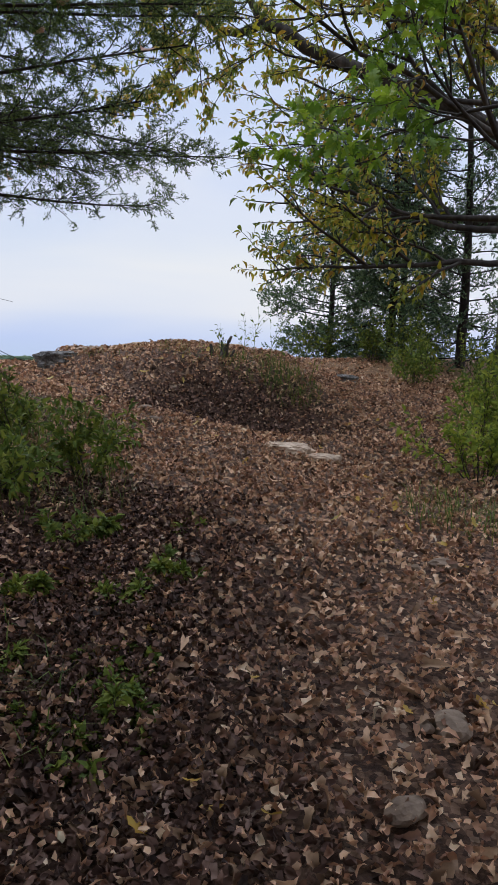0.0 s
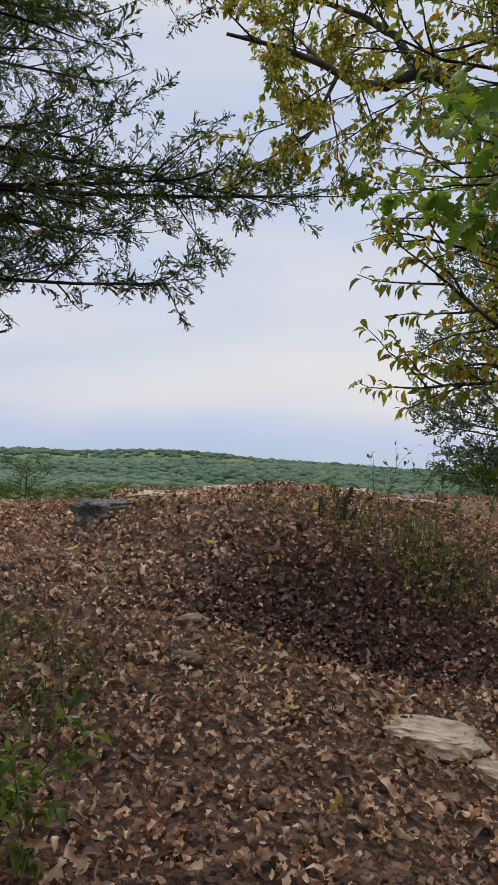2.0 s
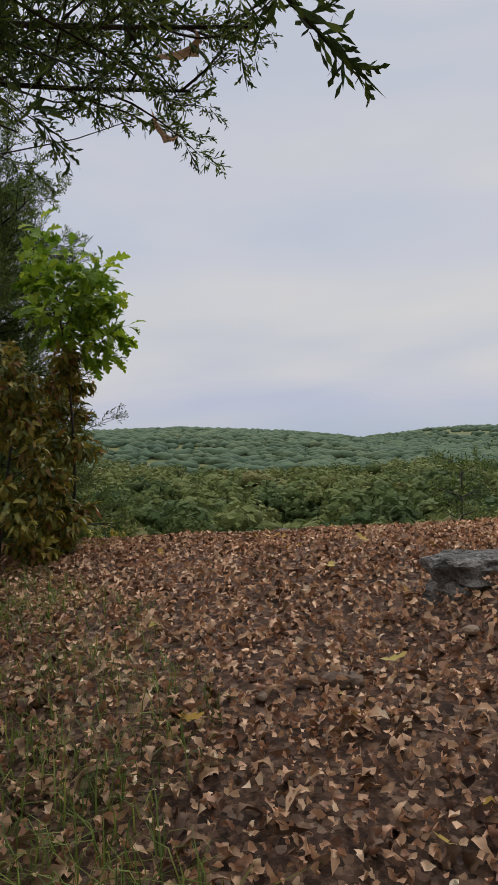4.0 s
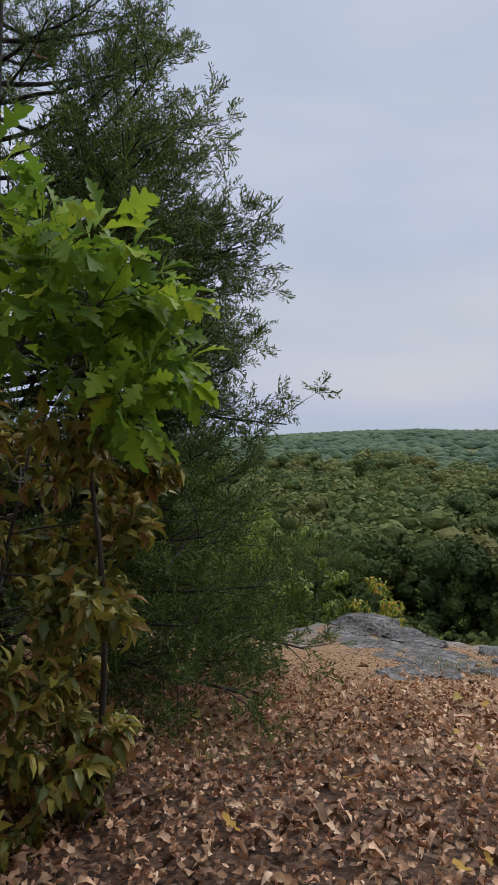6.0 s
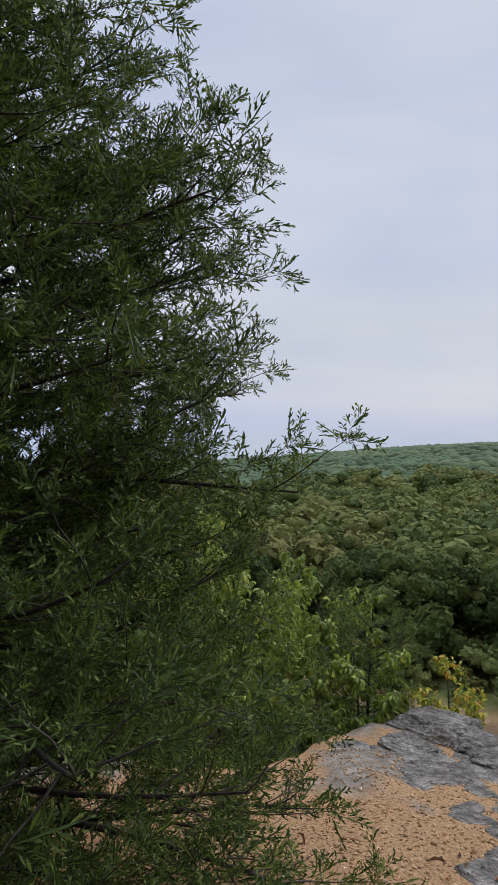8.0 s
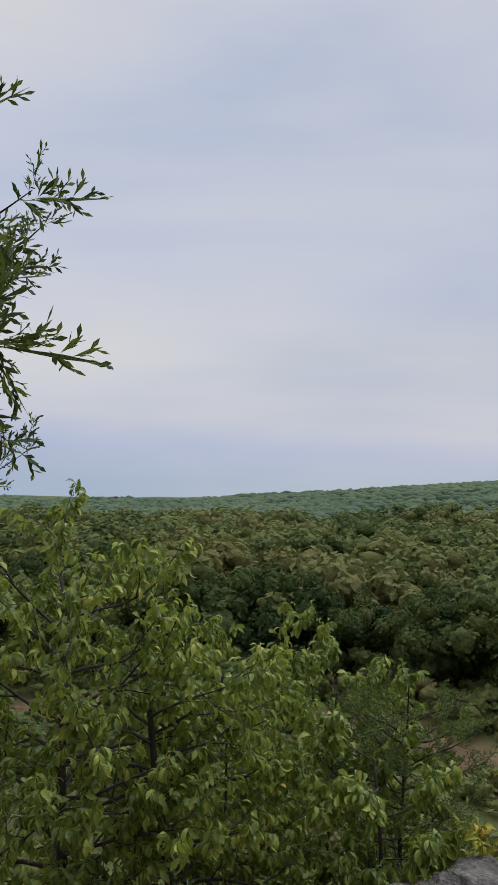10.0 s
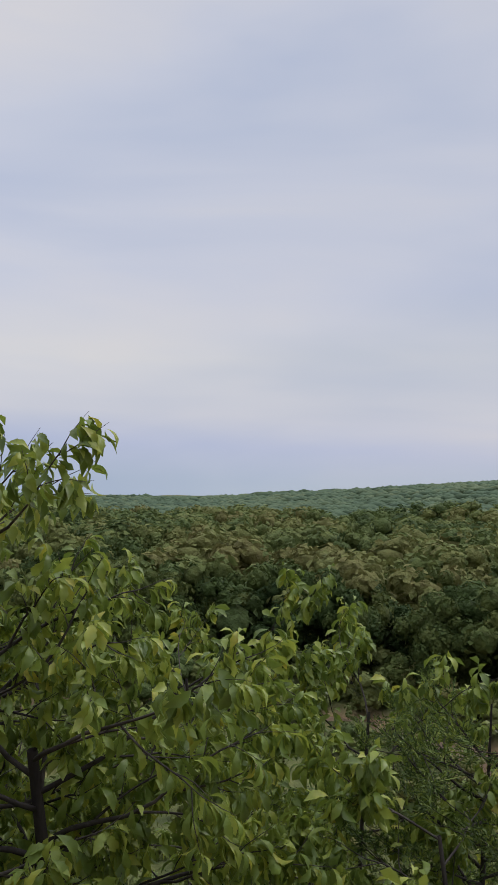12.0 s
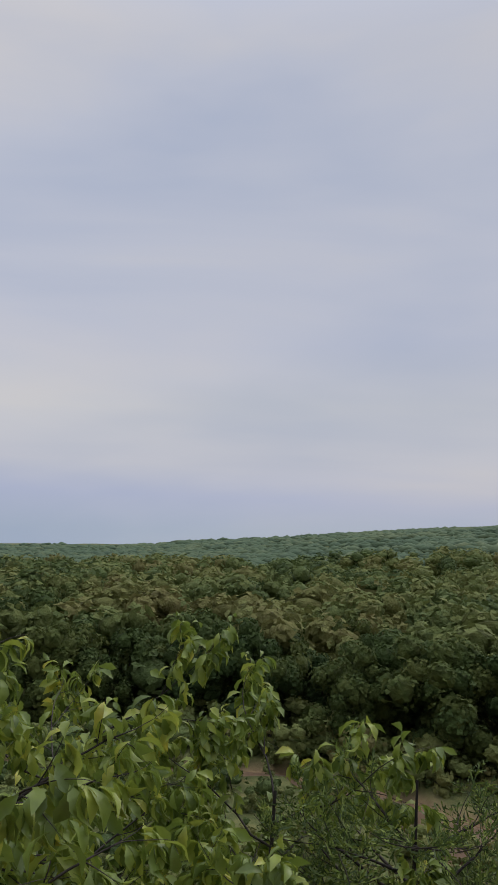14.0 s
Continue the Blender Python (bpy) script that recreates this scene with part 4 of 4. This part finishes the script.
# ---- undergrowth ----
SHRUBS = [(-0.75, 1.7, 0.16, 0.6, 5, "low dark green seedlings in the leaf litter"), (-0.95, 2.9, 0.2, 0.7, 6, "low dark green seedlings in the leaf litter"), (-0.55, 3.05, 0.14, 0.5, 4, "low green seedlings in the leaf litter"), (-1.15, 2.1, 0.2, 0.6, 6, "low dark green seedlings in the leaf litter"), (-1.05, 4.55, 0.55, 0.8, 7, "leafy green and yellow shrub in the leaf litter"), (-1.5, 3.9, 0.5, 0.9, 7, "leafy green shrub beside the trail"), (-0.85, 3.6, 0.3, 0.6, 5, "low leafy green seedlings"),
          (-1.7, 5.2, 0.6, 0.8, 6, "leafy green shrub beside the trail"), (-0.9, 2.4, 0.16, 0.5, 4, "low green seedlings in the leaf litter"), (1.55, 5.3, 0.75, 1.0, 10, "bright yellow-green leafy bush beside the trail"), (1.75, 6.2, 0.8, 1.0, 9, "bright yellow-green leafy bush beside the trail"),
          (2.2, 4.9, 0.7, 1.0, 8, "green leafy bush beside the trail"), (2.2, 7.3, 0.8, 1.0, 8, "green leafy bush beside the trail"), (1.0, 12.6, 0.8, 1.2, 10, "green leafy bush under the cedars"), (1.7, 11.8, 0.9, 1.2, 10, "green leafy bush under the cedars"), (2.4, 11.2, 1.0, 1.3, 10, "green leafy bush under the cedars"), (1.9, 9.6, 0.7, 1.1, 9, "green leafy bush beside the trail"), (2.8, 9.4, 0.9, 1.2, 10, "green leafy bush beside the trail")]
seeds = np.random.default_rng(98)
for i in range(22):
    SHRUBS.append((seeds.uniform(-1.7, -0.3), seeds.uniform(1.2, 4.3), seeds.uniform(0.1, 0.2), 0.5, 3, "low dark green seedlings in the leaf litter"))
for i, (x, y, h, w, n, label) in enumerate(SHRUBS):
    shrub(at_ground(x, y), h * (1.2 if h > 0.4 else 0.8), w * 1.3, n + 4, OVAL, M_SHRUB_YELLOW if "yellow-green" in label else M_SHRUB, 0.055 if h > 0.4 else 0.045, 13, label, 100 + i)
shrub(at_ground(-2.0, 10.9), 0.42, 0.5, 7, OVAL, M_SHRUB_YELLOW, 0.05, 12, "small yellow-green shrub behind the mound", 130)
for i, (x, y) in enumerate([(-11.7, 11.0), (-11.3, 9.95), (-11.1, 9.2), (-11.9, 10.5), (-11.3, 11.6)]):
    shrub(at_ground(x, y), 1.2 - at_ground(x, y)[2], 1.4, 14, SMALL, M_SHRUB, 0.06, 22, "leafy shrub on the slope below the ledge", 131 + i, group="shrubs below the ledge")
for i, (x, y, n, h, s) in enumerate([(-0.05, 7.75, 200, 0.2, 0.4), (0.3, 7.5, 200, 0.22, 0.3), (-0.75, 8.0, 120, 0.14, 0.4), (-1.6, 8.2, 90, 0.12, 0.35), (-1.3, 4.2, 260, 0.25, 0.6), (-1.6, 5.6, 420, 0.2, 0.6), (-2.6, 6.2, 420, 0.16, 0.6), (-2.2, 5.7, 500, 0.2, 0.6), (-3.3, 6.5, 300, 0.15, 0.6), (-1.9, 5.0, 400, 0.22, 0.6), (-3.9, 6.6, 240, 0.22, 0.5), (-5.6, 8.3, 70, 0.13, 0.35), (-7.6, 10.55, 60, 0.16, 0.3), (1.2, 4.4, 150, 0.25, 0.4), (-1.0, 2.2, 130, 0.16, 0.5), (-1.1, 1.3, 130, 0.16, 0.4)]):
    grass_tuft(at_ground(x, y), n, h, s, "tuft of green and straw-coloured grass", 160 + i)


def flower_stalk(base, h, seed):
    g = np.random.default_rng(seed)
    weed = thing("tall_weed", base, "thin tall weed with small seed heads", "weed", "weeds on the mound")
    wood, tips = Geo(), []
    leafy_twigs(g, wood, (0, 0, -0.03), (g.normal(0, 0.2), g.normal(0, 0.2), 1), h, 0.004, 1, tips, 0.5, (0, 0, 0.1), 6)
    part("stalk", wood, M_GRASS, weed, kind="stuff")
    leaves = Geo()
    put_leaves(leaves, SMALL, tips, 3, 0.045, g, 0.1)
    part("leaves", leaves, M_SHRUB, weed, kind="stuff")


for i in range(7):
    flower_stalk(at_ground(-0.35 + 0.14 * i, 7.7 + 0.15 * (i % 3)), 0.3 + 0.07 * (i % 4), 190 + i)

# ---- stump, stones ----


def stump(base):
    g = np.random.default_rng(3)
    ob = thing("tree_stump", base, "small dark rotten stump with a broken top", "stump")
    for dx, h, r, way in ((0, 0.25, 0.05, (0.3, 0.0, 1)), (-0.06, 0.15, 0.045, (-0.3, 0.1, 1)), (0.06, 0.11, 0.04, (0.6, 0.1, 0.7)), (0.02, 0.19, 0.035, (0.0, 0.1, 1))):
        geo = Geo()
        pts = wander(g, (dx, 0, -0.06), way, h + 0.06, 6, 0.06)
        tube(geo, pts, r, r * 0.25, 8)
        part("splinter", geo, M_STUMP, ob)


stump(at_ground(-0.42, 7.88))


def stone(base, size, seed, label, name="rock", flat=True, group="rocks at the ledge", turn=0.0, mat=None):
    """A layered, chipped limestone block."""
    bm = bmesh.new()
    bmesh.ops.create_icosphere(bm, subdivisions=4 if max(size) > 0.2 else 3 if max(size) > 0.06 else 2, radius=1.0)
    off = Vector((seed * 3.7, seed * 1.3, seed * 2.1))
    for v in bm.verts:
        p = v.co.copy()
        if flat:
            p = Vector([math.copysign(abs(c) ** 0.6, c) for c in p])
        n = noise.noise(p * 1.1 + off) * 0.2 + noise.noise(p * 2.6 + off) * 0.15 + noise.noise(p * 6 + off) * 0.10 + noise.noise(p * 14 + off) * 0.06
        p = p * (1 + n)
        v.co = Vector((p.x * size[0], p.y * size[1], p.z * size[2]))
    me = bpy.data.meshes.new(name)
    bm.to_mesh(me)
    bm.free()
    me.materials.append(mat or (M_STONE if flat else M_STONE_BROWN))
    ob = new(name, me)
    ob.matrix_world = pose(*base, 0, 0, turn)
    return tagged(ob, label, "rock", group)


STONES = [(-2.12, 8.12, 0.27, 0.16, 0.09, 50), (-1.75, 8.5, 0.40, 0.22, 0.06, 40), (-1.3, 8.75, 0.28, 0.18, 0.07, 20), (-2.2, 7.95, 0.13, 0.10, 0.10, 10), (0.0, 9.0, 0.34, 0.2, 0.07, 10), (-0.6, 9.05, 0.42, 0.2, 0.08, -5), (0.95, 9.3, 0.28, 0.2, 0.07, 60), (-10.25, 11.0, 0.45, 0.32, 0.24, 30), (-9.8, 10.55, 0.27, 0.18, 0.09, 15), (-9.3, 11.1, 0.3, 0.18, 0.10, 40), (-9.75, 11.15, 0.26, 0.2, 0.12, 80), (-8.6, 10.9, 0.25, 0.16, 0.05, 10), (-9.0, 10.3, 0.28, 0.15, 0.05, 60), (-8.2, 11.6, 0.5, 0.24, 0.07, 5), (-6.9, 11.7, 0.5, 0.22, 0.06, 0), (-5.6, 11.55, 0.45, 0.2, 0.06, -8)]
some = np.random.default_rng(9)
for i in range(60):
    s = some.uniform(0.05, 0.19)
    STONES.append((some.uniform(-9.9, -7.2), some.uniform(9.9, 11.2), s, s * some.uniform(0.5, 0.9), s * some.uniform(0.14, 0.28), some.uniform(0, 180)))
for i, (x, y, a, b, c, turn) in enumerate(STONES):
    stone(at_ground(x, y, -c * 0.3), (a, b, c), i + 1, "pale weathered slab bedded in the mound" if i in (1, 2, 4, 5) else "grey weathered limestone slab bedded in the ground", turn=turn, mat=M_STONE_PALE if i in (1, 2, 4, 5) else None)
stone(at_ground(0.21, 6.08, 0.01), (0.21, 0.15, 0.055), 51, "flat pale stone bedded in the trail", "flat_stone", group="stones in the trail", turn=-15, mat=M_STONE_PALE)
stone(at_ground(0.5, 5.88, 0.01), (0.14, 0.09, 0.05), 52, "flat pale stone bedded in the trail", "flat_stone", group="stones in the trail", turn=-40, mat=M_STONE_PALE)
for i, (x, y, s) in enumerate([(-0.87, 6.12, 0.08), (0.4, 1.9, 0.07), (0.62, 2.3, 0.09), (-0.3, 3.4, 0.06), (0.9, 3.6, 0.08), (-1.0, 6.6, 0.09), (-2.1, 7.1, 0.08)]):
    stone(at_ground(x, y, 0.015), (s, s * 0.65, s * 0.45), 60 + i, "rough brown-grey stone lying in the leaves", "stone", False, "stones in the trail", 40 * i)
for i in range(40):
    x, y, s = some.uniform(-3.5, 1.6), some.uniform(2.0, 9.0), some.uniform(0.02, 0.05)
    stone(at_ground(x, y, 0.018), (s, s * 0.7, s * 0.5), 80 + i, "small rough stone lying in the leaves", "stone", False, "stones in the trail", 37 * i)


# ---- leaf litter and gravel ----


def litter(count, shape, mat, size, region, keep, label, seed, tilt=0.35):
    g = np.random.default_rng(seed)
    x, y = g.uniform(region[0], region[2], count), g.uniform(region[1], region[3], count)
    d = bluff_distance(x, y)
    ok = (d < -0.25) & (g.uniform(0, 1, count) < keep(x, y))
    x, y = x[ok], y[ok]
    z = ground_z(x, y)
    e = 0.05
    nx, ny = -(ground_z(x + e, y) - z) / e, -(ground_z(x, y + e) - z) / e
    n = len(x)
    up = unit(np.stack([nx, ny, np.ones(n)], -1) + g.normal(0, tilt, (n, 3)))
    az = g.uniform(0, 2 * np.pi, n)
    way = np.stack([np.cos(az), np.sin(az), g.normal(0, 0.25, n)], -1)
    rot = turns(way - up * np.sum(way * up, -1, keepdims=True), up)
    sc = size * g.uniform(0.6, 1.35, n)
    pos = np.stack([x, y, z + 0.012 + g.uniform(0, 0.04, n)], -1) - rot[:, :, 0] * (sc * 0.5)[:, None]
    geo = Geo()
    kinds = shape if isinstance(shape, list) else [shape]
    for k, (tv, tf) in enumerate(kinds):
        scatter(geo, tv, tf, pos[k::len(kinds)], rot[k::len(kinds)], sc[k::len(kinds)])
    tagged(part("fallen_leaves", geo, mat, smooth=True), label, "leaf litter", kind="stuff")


def thin_at_gravel(x, y):
    sandy = ease((-5.5 - x) / 2.2) * ease((y - 7.0) / 1.6)
    return np.clip(1 - 0.93 * np.maximum(sandy, 0.75 * ease((y - 9.0) / 1.5)), 0.04, 1)


SCRAPS = [scrap_shape(s, 5) for s in range(6)]
CURLS = [scrap_shape(s + 20, 8, 0.36, 1.6) for s in range(6)]
AREA = (-8.0, 0.2, 3.4, 12.0)


def strewn(x, y):
    """Where leaves lie: all along the trail, thinner on the gravel of the bluff top."""
    ragged = 0.5 * lattice(x * 0.8, y * 0.8, 51)
    walked = np.where(y > 4.8, 1.0, ease((x + 2.3 + 0.12 * y + ragged) / 0.8)) * ease((3.5 - x + ragged) / 0.8) * ease((x + 8.0 + ragged) / 0.8)
    walked = walked * np.maximum(ease((y - 4.9 + ragged) / 0.8), (x > -2.9))
    return thin_at_gravel(x, y) * walked * (1 - 0.5 * mound_front(x, y))


def mound_front(x, y):
    """The scooped front of the mound, strewn with darker broken leaves."""
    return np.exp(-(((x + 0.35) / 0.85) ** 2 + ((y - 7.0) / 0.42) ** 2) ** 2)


litter(15000, LOBED_DRY, M_LITTER, 0.05, AREA, strewn, "brown fallen oak leaves covering the trail", 201, 0.6)
litter(66000, CURLS, M_LITTER, 0.034, AREA, strewn, "curled brown fallen leaves covering the trail", 202, 0.9)
litter(12000, LOBED_CURL, M_LITTER_GREY, 0.07, AREA, strewn, "crumpled grey-brown fallen oak leaves covering the trail", 203, 0.6)
litter(36000, SCRAPS, M_LITTER, 0.034, AREA, strewn, "crushed brown scraps of leaves on the trail", 206, 0.9)
litter(30000, SCRAPS, M_LITTER_GREY, 0.030, AREA, strewn, "crushed grey-brown scraps of leaves on the trail", 207, 0.9)
litter(19000, SCRAPS, M_DARK_LEAF, 0.042, (-2.0, 6.2, 1.2, 8.0), mound_front, "dark broken leaf scraps on the front of the mound", 205, 0.9)
# damp leaves by the start, the shade there put into their colour
litter(44000, CURLS, M_DARK_LEAF, 0.037, (-2.6, 0.3, 1.2, 4.4), lambda x, y: strewn(x, y) * ease((0.85 - x - 0.16 * y) / 1.0), "damp fallen leaves under the seedlings, coloured darker for the shade", 208, 0.7)
litter(500, LOBED_FLAT, M_LITTER_YELLOW, 0.075, AREA, strewn, "scattered yellow fallen leaves", 204, 0.2)


def gravel():
    g = np.random.default_rng(77)
    n = 30000
    x, y = g.uniform(-10.0, -4.0, n), g.uniform(6.4, 12, n)
    d = bluff_distance(x, y)
    keep = (d < -0.1) & (g.uniform(0, 1, n) < ease((-4.8 - x) / 2.2) * ease((y - 6.6) / 1.2))
    x, y = x[keep], y[keep]
    n = len(x)
    tv = np.array([(1.2, 0.2, 0), (-0.1, 0.8, 0.1), (-1, -0.2, 0), (0.2, -0.7, 0.05), (0.2, 0.1, 0.5), (0, 0, -0.4)], float)
    tf = np.array([(0, 1, 4), (1, 2, 4), (2, 3, 4), (3, 0, 4), (1, 0, 5), (2, 1, 5), (3, 2, 5), (0, 3, 5)])
    az = g.uniform(0, 2 * np.pi, n)
    rot = turns(np.stack([np.cos(az), np.sin(az), g.normal(0, 0.3, n)], -1), unit(UP + g.normal(0, 0.3, (n, 3))))
    geo = Geo()
    scatter(geo, tv, tf, np.stack([x, y, ground_z(x, y) + 0.003], -1), rot, g.lognormal(-4.95, 0.45, n))
    tagged(part("gravel", geo, M_GRAVEL), "loose orange-tan gravel on the bluff top", "gravel", kind="stuff")


gravel()

# ---- the woods in the valley ----


def dome_shape(g, wide=0.36, fine=2):
    """A lumpy low crown, unit height."""
    bm = bmesh.new()
    bmesh.ops.create_icosphere(bm, subdivisions=fine, radius=1.0)
    bm.verts.ensure_lookup_table()
    off = Vector(g.uniform(0, 50, 3))
    v = np.array([tuple(q.co * (1 + 0.4 * noise.noise(q.co * 1.7 + off) + 0.25 * noise.noise(q.co * 4 + off))) for q in bm.verts])
    f = np.array([[q.index for q in t.verts] for t in bm.faces])
    bm.free()
    return v * np.array([wide, wide, 0.42]) + np.array([0, 0, 0.55]), f


def crown_shape(g, clumps, lobes=9, leaf=0.09, fine=2):
    """Several lumpy lobes set all over with leaf clumps; unit height, foot at 0."""
    c = np.stack([g.normal(0, 0.18, lobes), g.normal(0, 0.18, lobes), 0.24 + 0.58 * g.uniform(0, 1, lobes)], -1)
    c[0] = (0, 0, 0.8)
    rad = g.uniform(0.7, 1.15, lobes) * 0.46 / lobes ** 0.5 * (1.15 - 0.5 * np.abs(c[:, 2] - 0.55))
    i = g.integers(0, lobes, clumps)
    way = unit(g.normal(size=(clumps, 3)) + np.array([0, 0, 0.35]))
    p = c[i] + way * rad[i, None] * g.uniform(0.88, 1.1, (clumps, 1))
    n = unit(way + g.normal(0, 0.4, (clumps, 3)))
    rot = turns(np.cross(n, g.normal(size=(clumps, 3))), n)
    tv = np.array([(-0.55, -0.1, 0), (0.05, -0.5, 0.1), (0.6, 0.1, -0.05), (-0.1, 0.5, 0.1)], float)
    quads, cores = Geo(), Geo()
    scatter(quads, tv, np.array([(0, 1, 2, 3)]), p, rot, leaf * g.uniform(0.6, 1.5, clumps))
    for k in range(lobes):
        v, f = dome_shape(g, 1.0, fine)
        v = (v - np.array([0, 0, 0.55])) * np.array([1, 1, 1 / 0.42])
        cores.add(c[k] + v * rad[k] * 0.78, f)
    f = [quads.f[0], np.concatenate(cores.f) + quads.n]
    return np.concatenate(quads.v + cores.v), f


def woodland_trees():
    g = np.random.default_rng(301)
    kinds = []
    for k in range(5):
        tree = thing("woodland_tree", (0, 0, -60), "leafy green tree on the valley floor", "tree", "trees at the edge of the woods")
        trunk = Geo()
        tube(trunk, wander(g, (0, 0, -0.5), (0, 0, 1), 9, 6, 0.05), 0.25, 0.08, 6)
        part("trunk", trunk, M_BARK, tree)
        v, f = crown_shape(g, 1900, 18, 0.032, 1)
        crown = Geo()
        crown.add(v * 15, *f)
        part("crown", crown, M_WOODS_TREE, tree, kind="stuff")
        kinds.append(tree)
    made = 0
    while made < 95:
        b, r = g.uniform(30, 112), 0
        edge = float(np.interp(b, [30, 55, 66, 76, 112], [96, 97, 99, 110, 118]))
        r = edge + g.exponential(9)
        x, y = OUTLOOK[0] - r * math.sin(radians(b)), OUTLOOK[1] + r * math.cos(radians(b))
        s = g.uniform(0.75, 1.15)
        m = pose(x, y, float(ground_z(x, y)), 0, 0, g.uniform(0, 360))
        src = kinds[made % 5]
        src.scale = (s * g.uniform(0.9, 1.2), s * g.uniform(0.9, 1.2), s)
        copy_thing(src, m)
        made += 1
    # the round tree alone on the river bank
    b, r = 72.4, 103
    x, y = OUTLOOK[0] - r * math.sin(radians(b)), OUTLOOK[1] + r * math.cos(radians(b))
    kinds[0].scale = (0.66, 0.66, 0.74)
    tagged(copy_thing(kinds[0], pose(x, y, float(ground_z(x, y)))), "round brownish-green tree alone on the river bank", group=" ")
    for tree in kinds:
        for o in (*tree.children_recursive, tree):
            bpy.data.objects.remove(o)


woodland_trees()


def woods(name, count, near, far, clumps, leaf, tall, mat, label, seed, power=1.0, variants=10, sector=(-10, 124), lobes=5, fine=2):
    g = np.random.default_rng(seed)
    shapes = [crown_shape(g, clumps, lobes, leaf, fine) if clumps else (lambda d: (d[0], [d[1]]))(dome_shape(g, 0.5, 1)) for _ in range(variants)]
    b = np.radians(g.uniform(*sector, count))
    u = g.uniform(0, 1, count)
    r = np.sqrt(near ** 2 + (far ** 2 - near ** 2) * u ** power)
    x, y = OUTLOOK[0] - r * np.sin(b), OUTLOOK[1] + r * np.cos(b)
    if near < 100:
        dry = np.abs(river_offset(x, y)) > 7
        x, y = x[dry], y[dry]
        count = len(x)
    z = ground_z(x, y)
    size = tall * g.uniform(0.6, 1.25, count)
    tint = np.clip(0.5 + 0.35 * lattice(x / 45, y / 45, 5) + g.normal(0, 0.22, count), 0, 1)
    geo = Geo()
    az = g.uniform(0, 2 * np.pi, count)
    rot = np.zeros((count, 3, 3))
    wide = g.uniform(1.0, 1.6, count) * (1.0 if clumps else 1.35)
    rot[:, 0, 0], rot[:, 0, 1], rot[:, 1, 0], rot[:, 1, 1], rot[:, 2, 2] = np.cos(az) * wide, -np.sin(az) * wide, np.sin(az) * wide, np.cos(az) * wide, 1
    which = g.integers(0, variants, count)
    for k, (tv, tfs) in enumerate(shapes):
        s = which == k
        first = geo.n
        scatter(geo, tv, tfs[0], np.stack([x, y, z - (0.4 if clumps else 0.48 * size)], -1)[s], rot[s], size[s], tint=tint[s])
        for tf in tfs[1:]:
            geo.f.append((tf[None] + (np.arange(s.sum()) * len(tv))[:, None, None]).reshape(-1, tf.shape[1]) + first)
    tagged(part(name, geo, mat, smooth=not clumps), label, "woods", kind="stuff")


woods("riverside_scrub", 900, 40, 106, 50, 0.13, 2.9, M_WOODS, "low green scrub on the river banks", 315, lobes=4, fine=1)
woods("rough_brush", 1500, 36, 112, 34, 0.16, 1.5, M_WOODS, "rough green and brown brush on the valley floor", 317, lobes=3, fine=1)
woods("edge_scrub", 420, 94, 122, 60, 0.09, 4.5, M_WOODS, "scrub along the edge of the woods", 316, lobes=5, fine=1)
woods("valley_woods", 720, 114, 240, 240, 0.075, 14, M_WOODS, "dense green and yellowing woods on the valley floor", 311, lobes=9, fine=1)
woods("valley_woods", 1900, 230, 470, 110, 0.09, 12, M_WOODS, "green and yellowing woods filling the valley", 314, lobes=3, fine=1)
# hills and ridges wear the foliage colour with haze mixed in
woods("hill_woods", 17000, 450, 1250, 0, 0, 9, M_WOODS_HAZED, "wooded hills rising beyond the valley", 312, 0.9, 24)
woods("distant_woods", 4500, 1200, 2300, 0, 0, 13, M_WOODS_HAZED, "far wooded ridges on the skyline", 313, 1.0, 24)
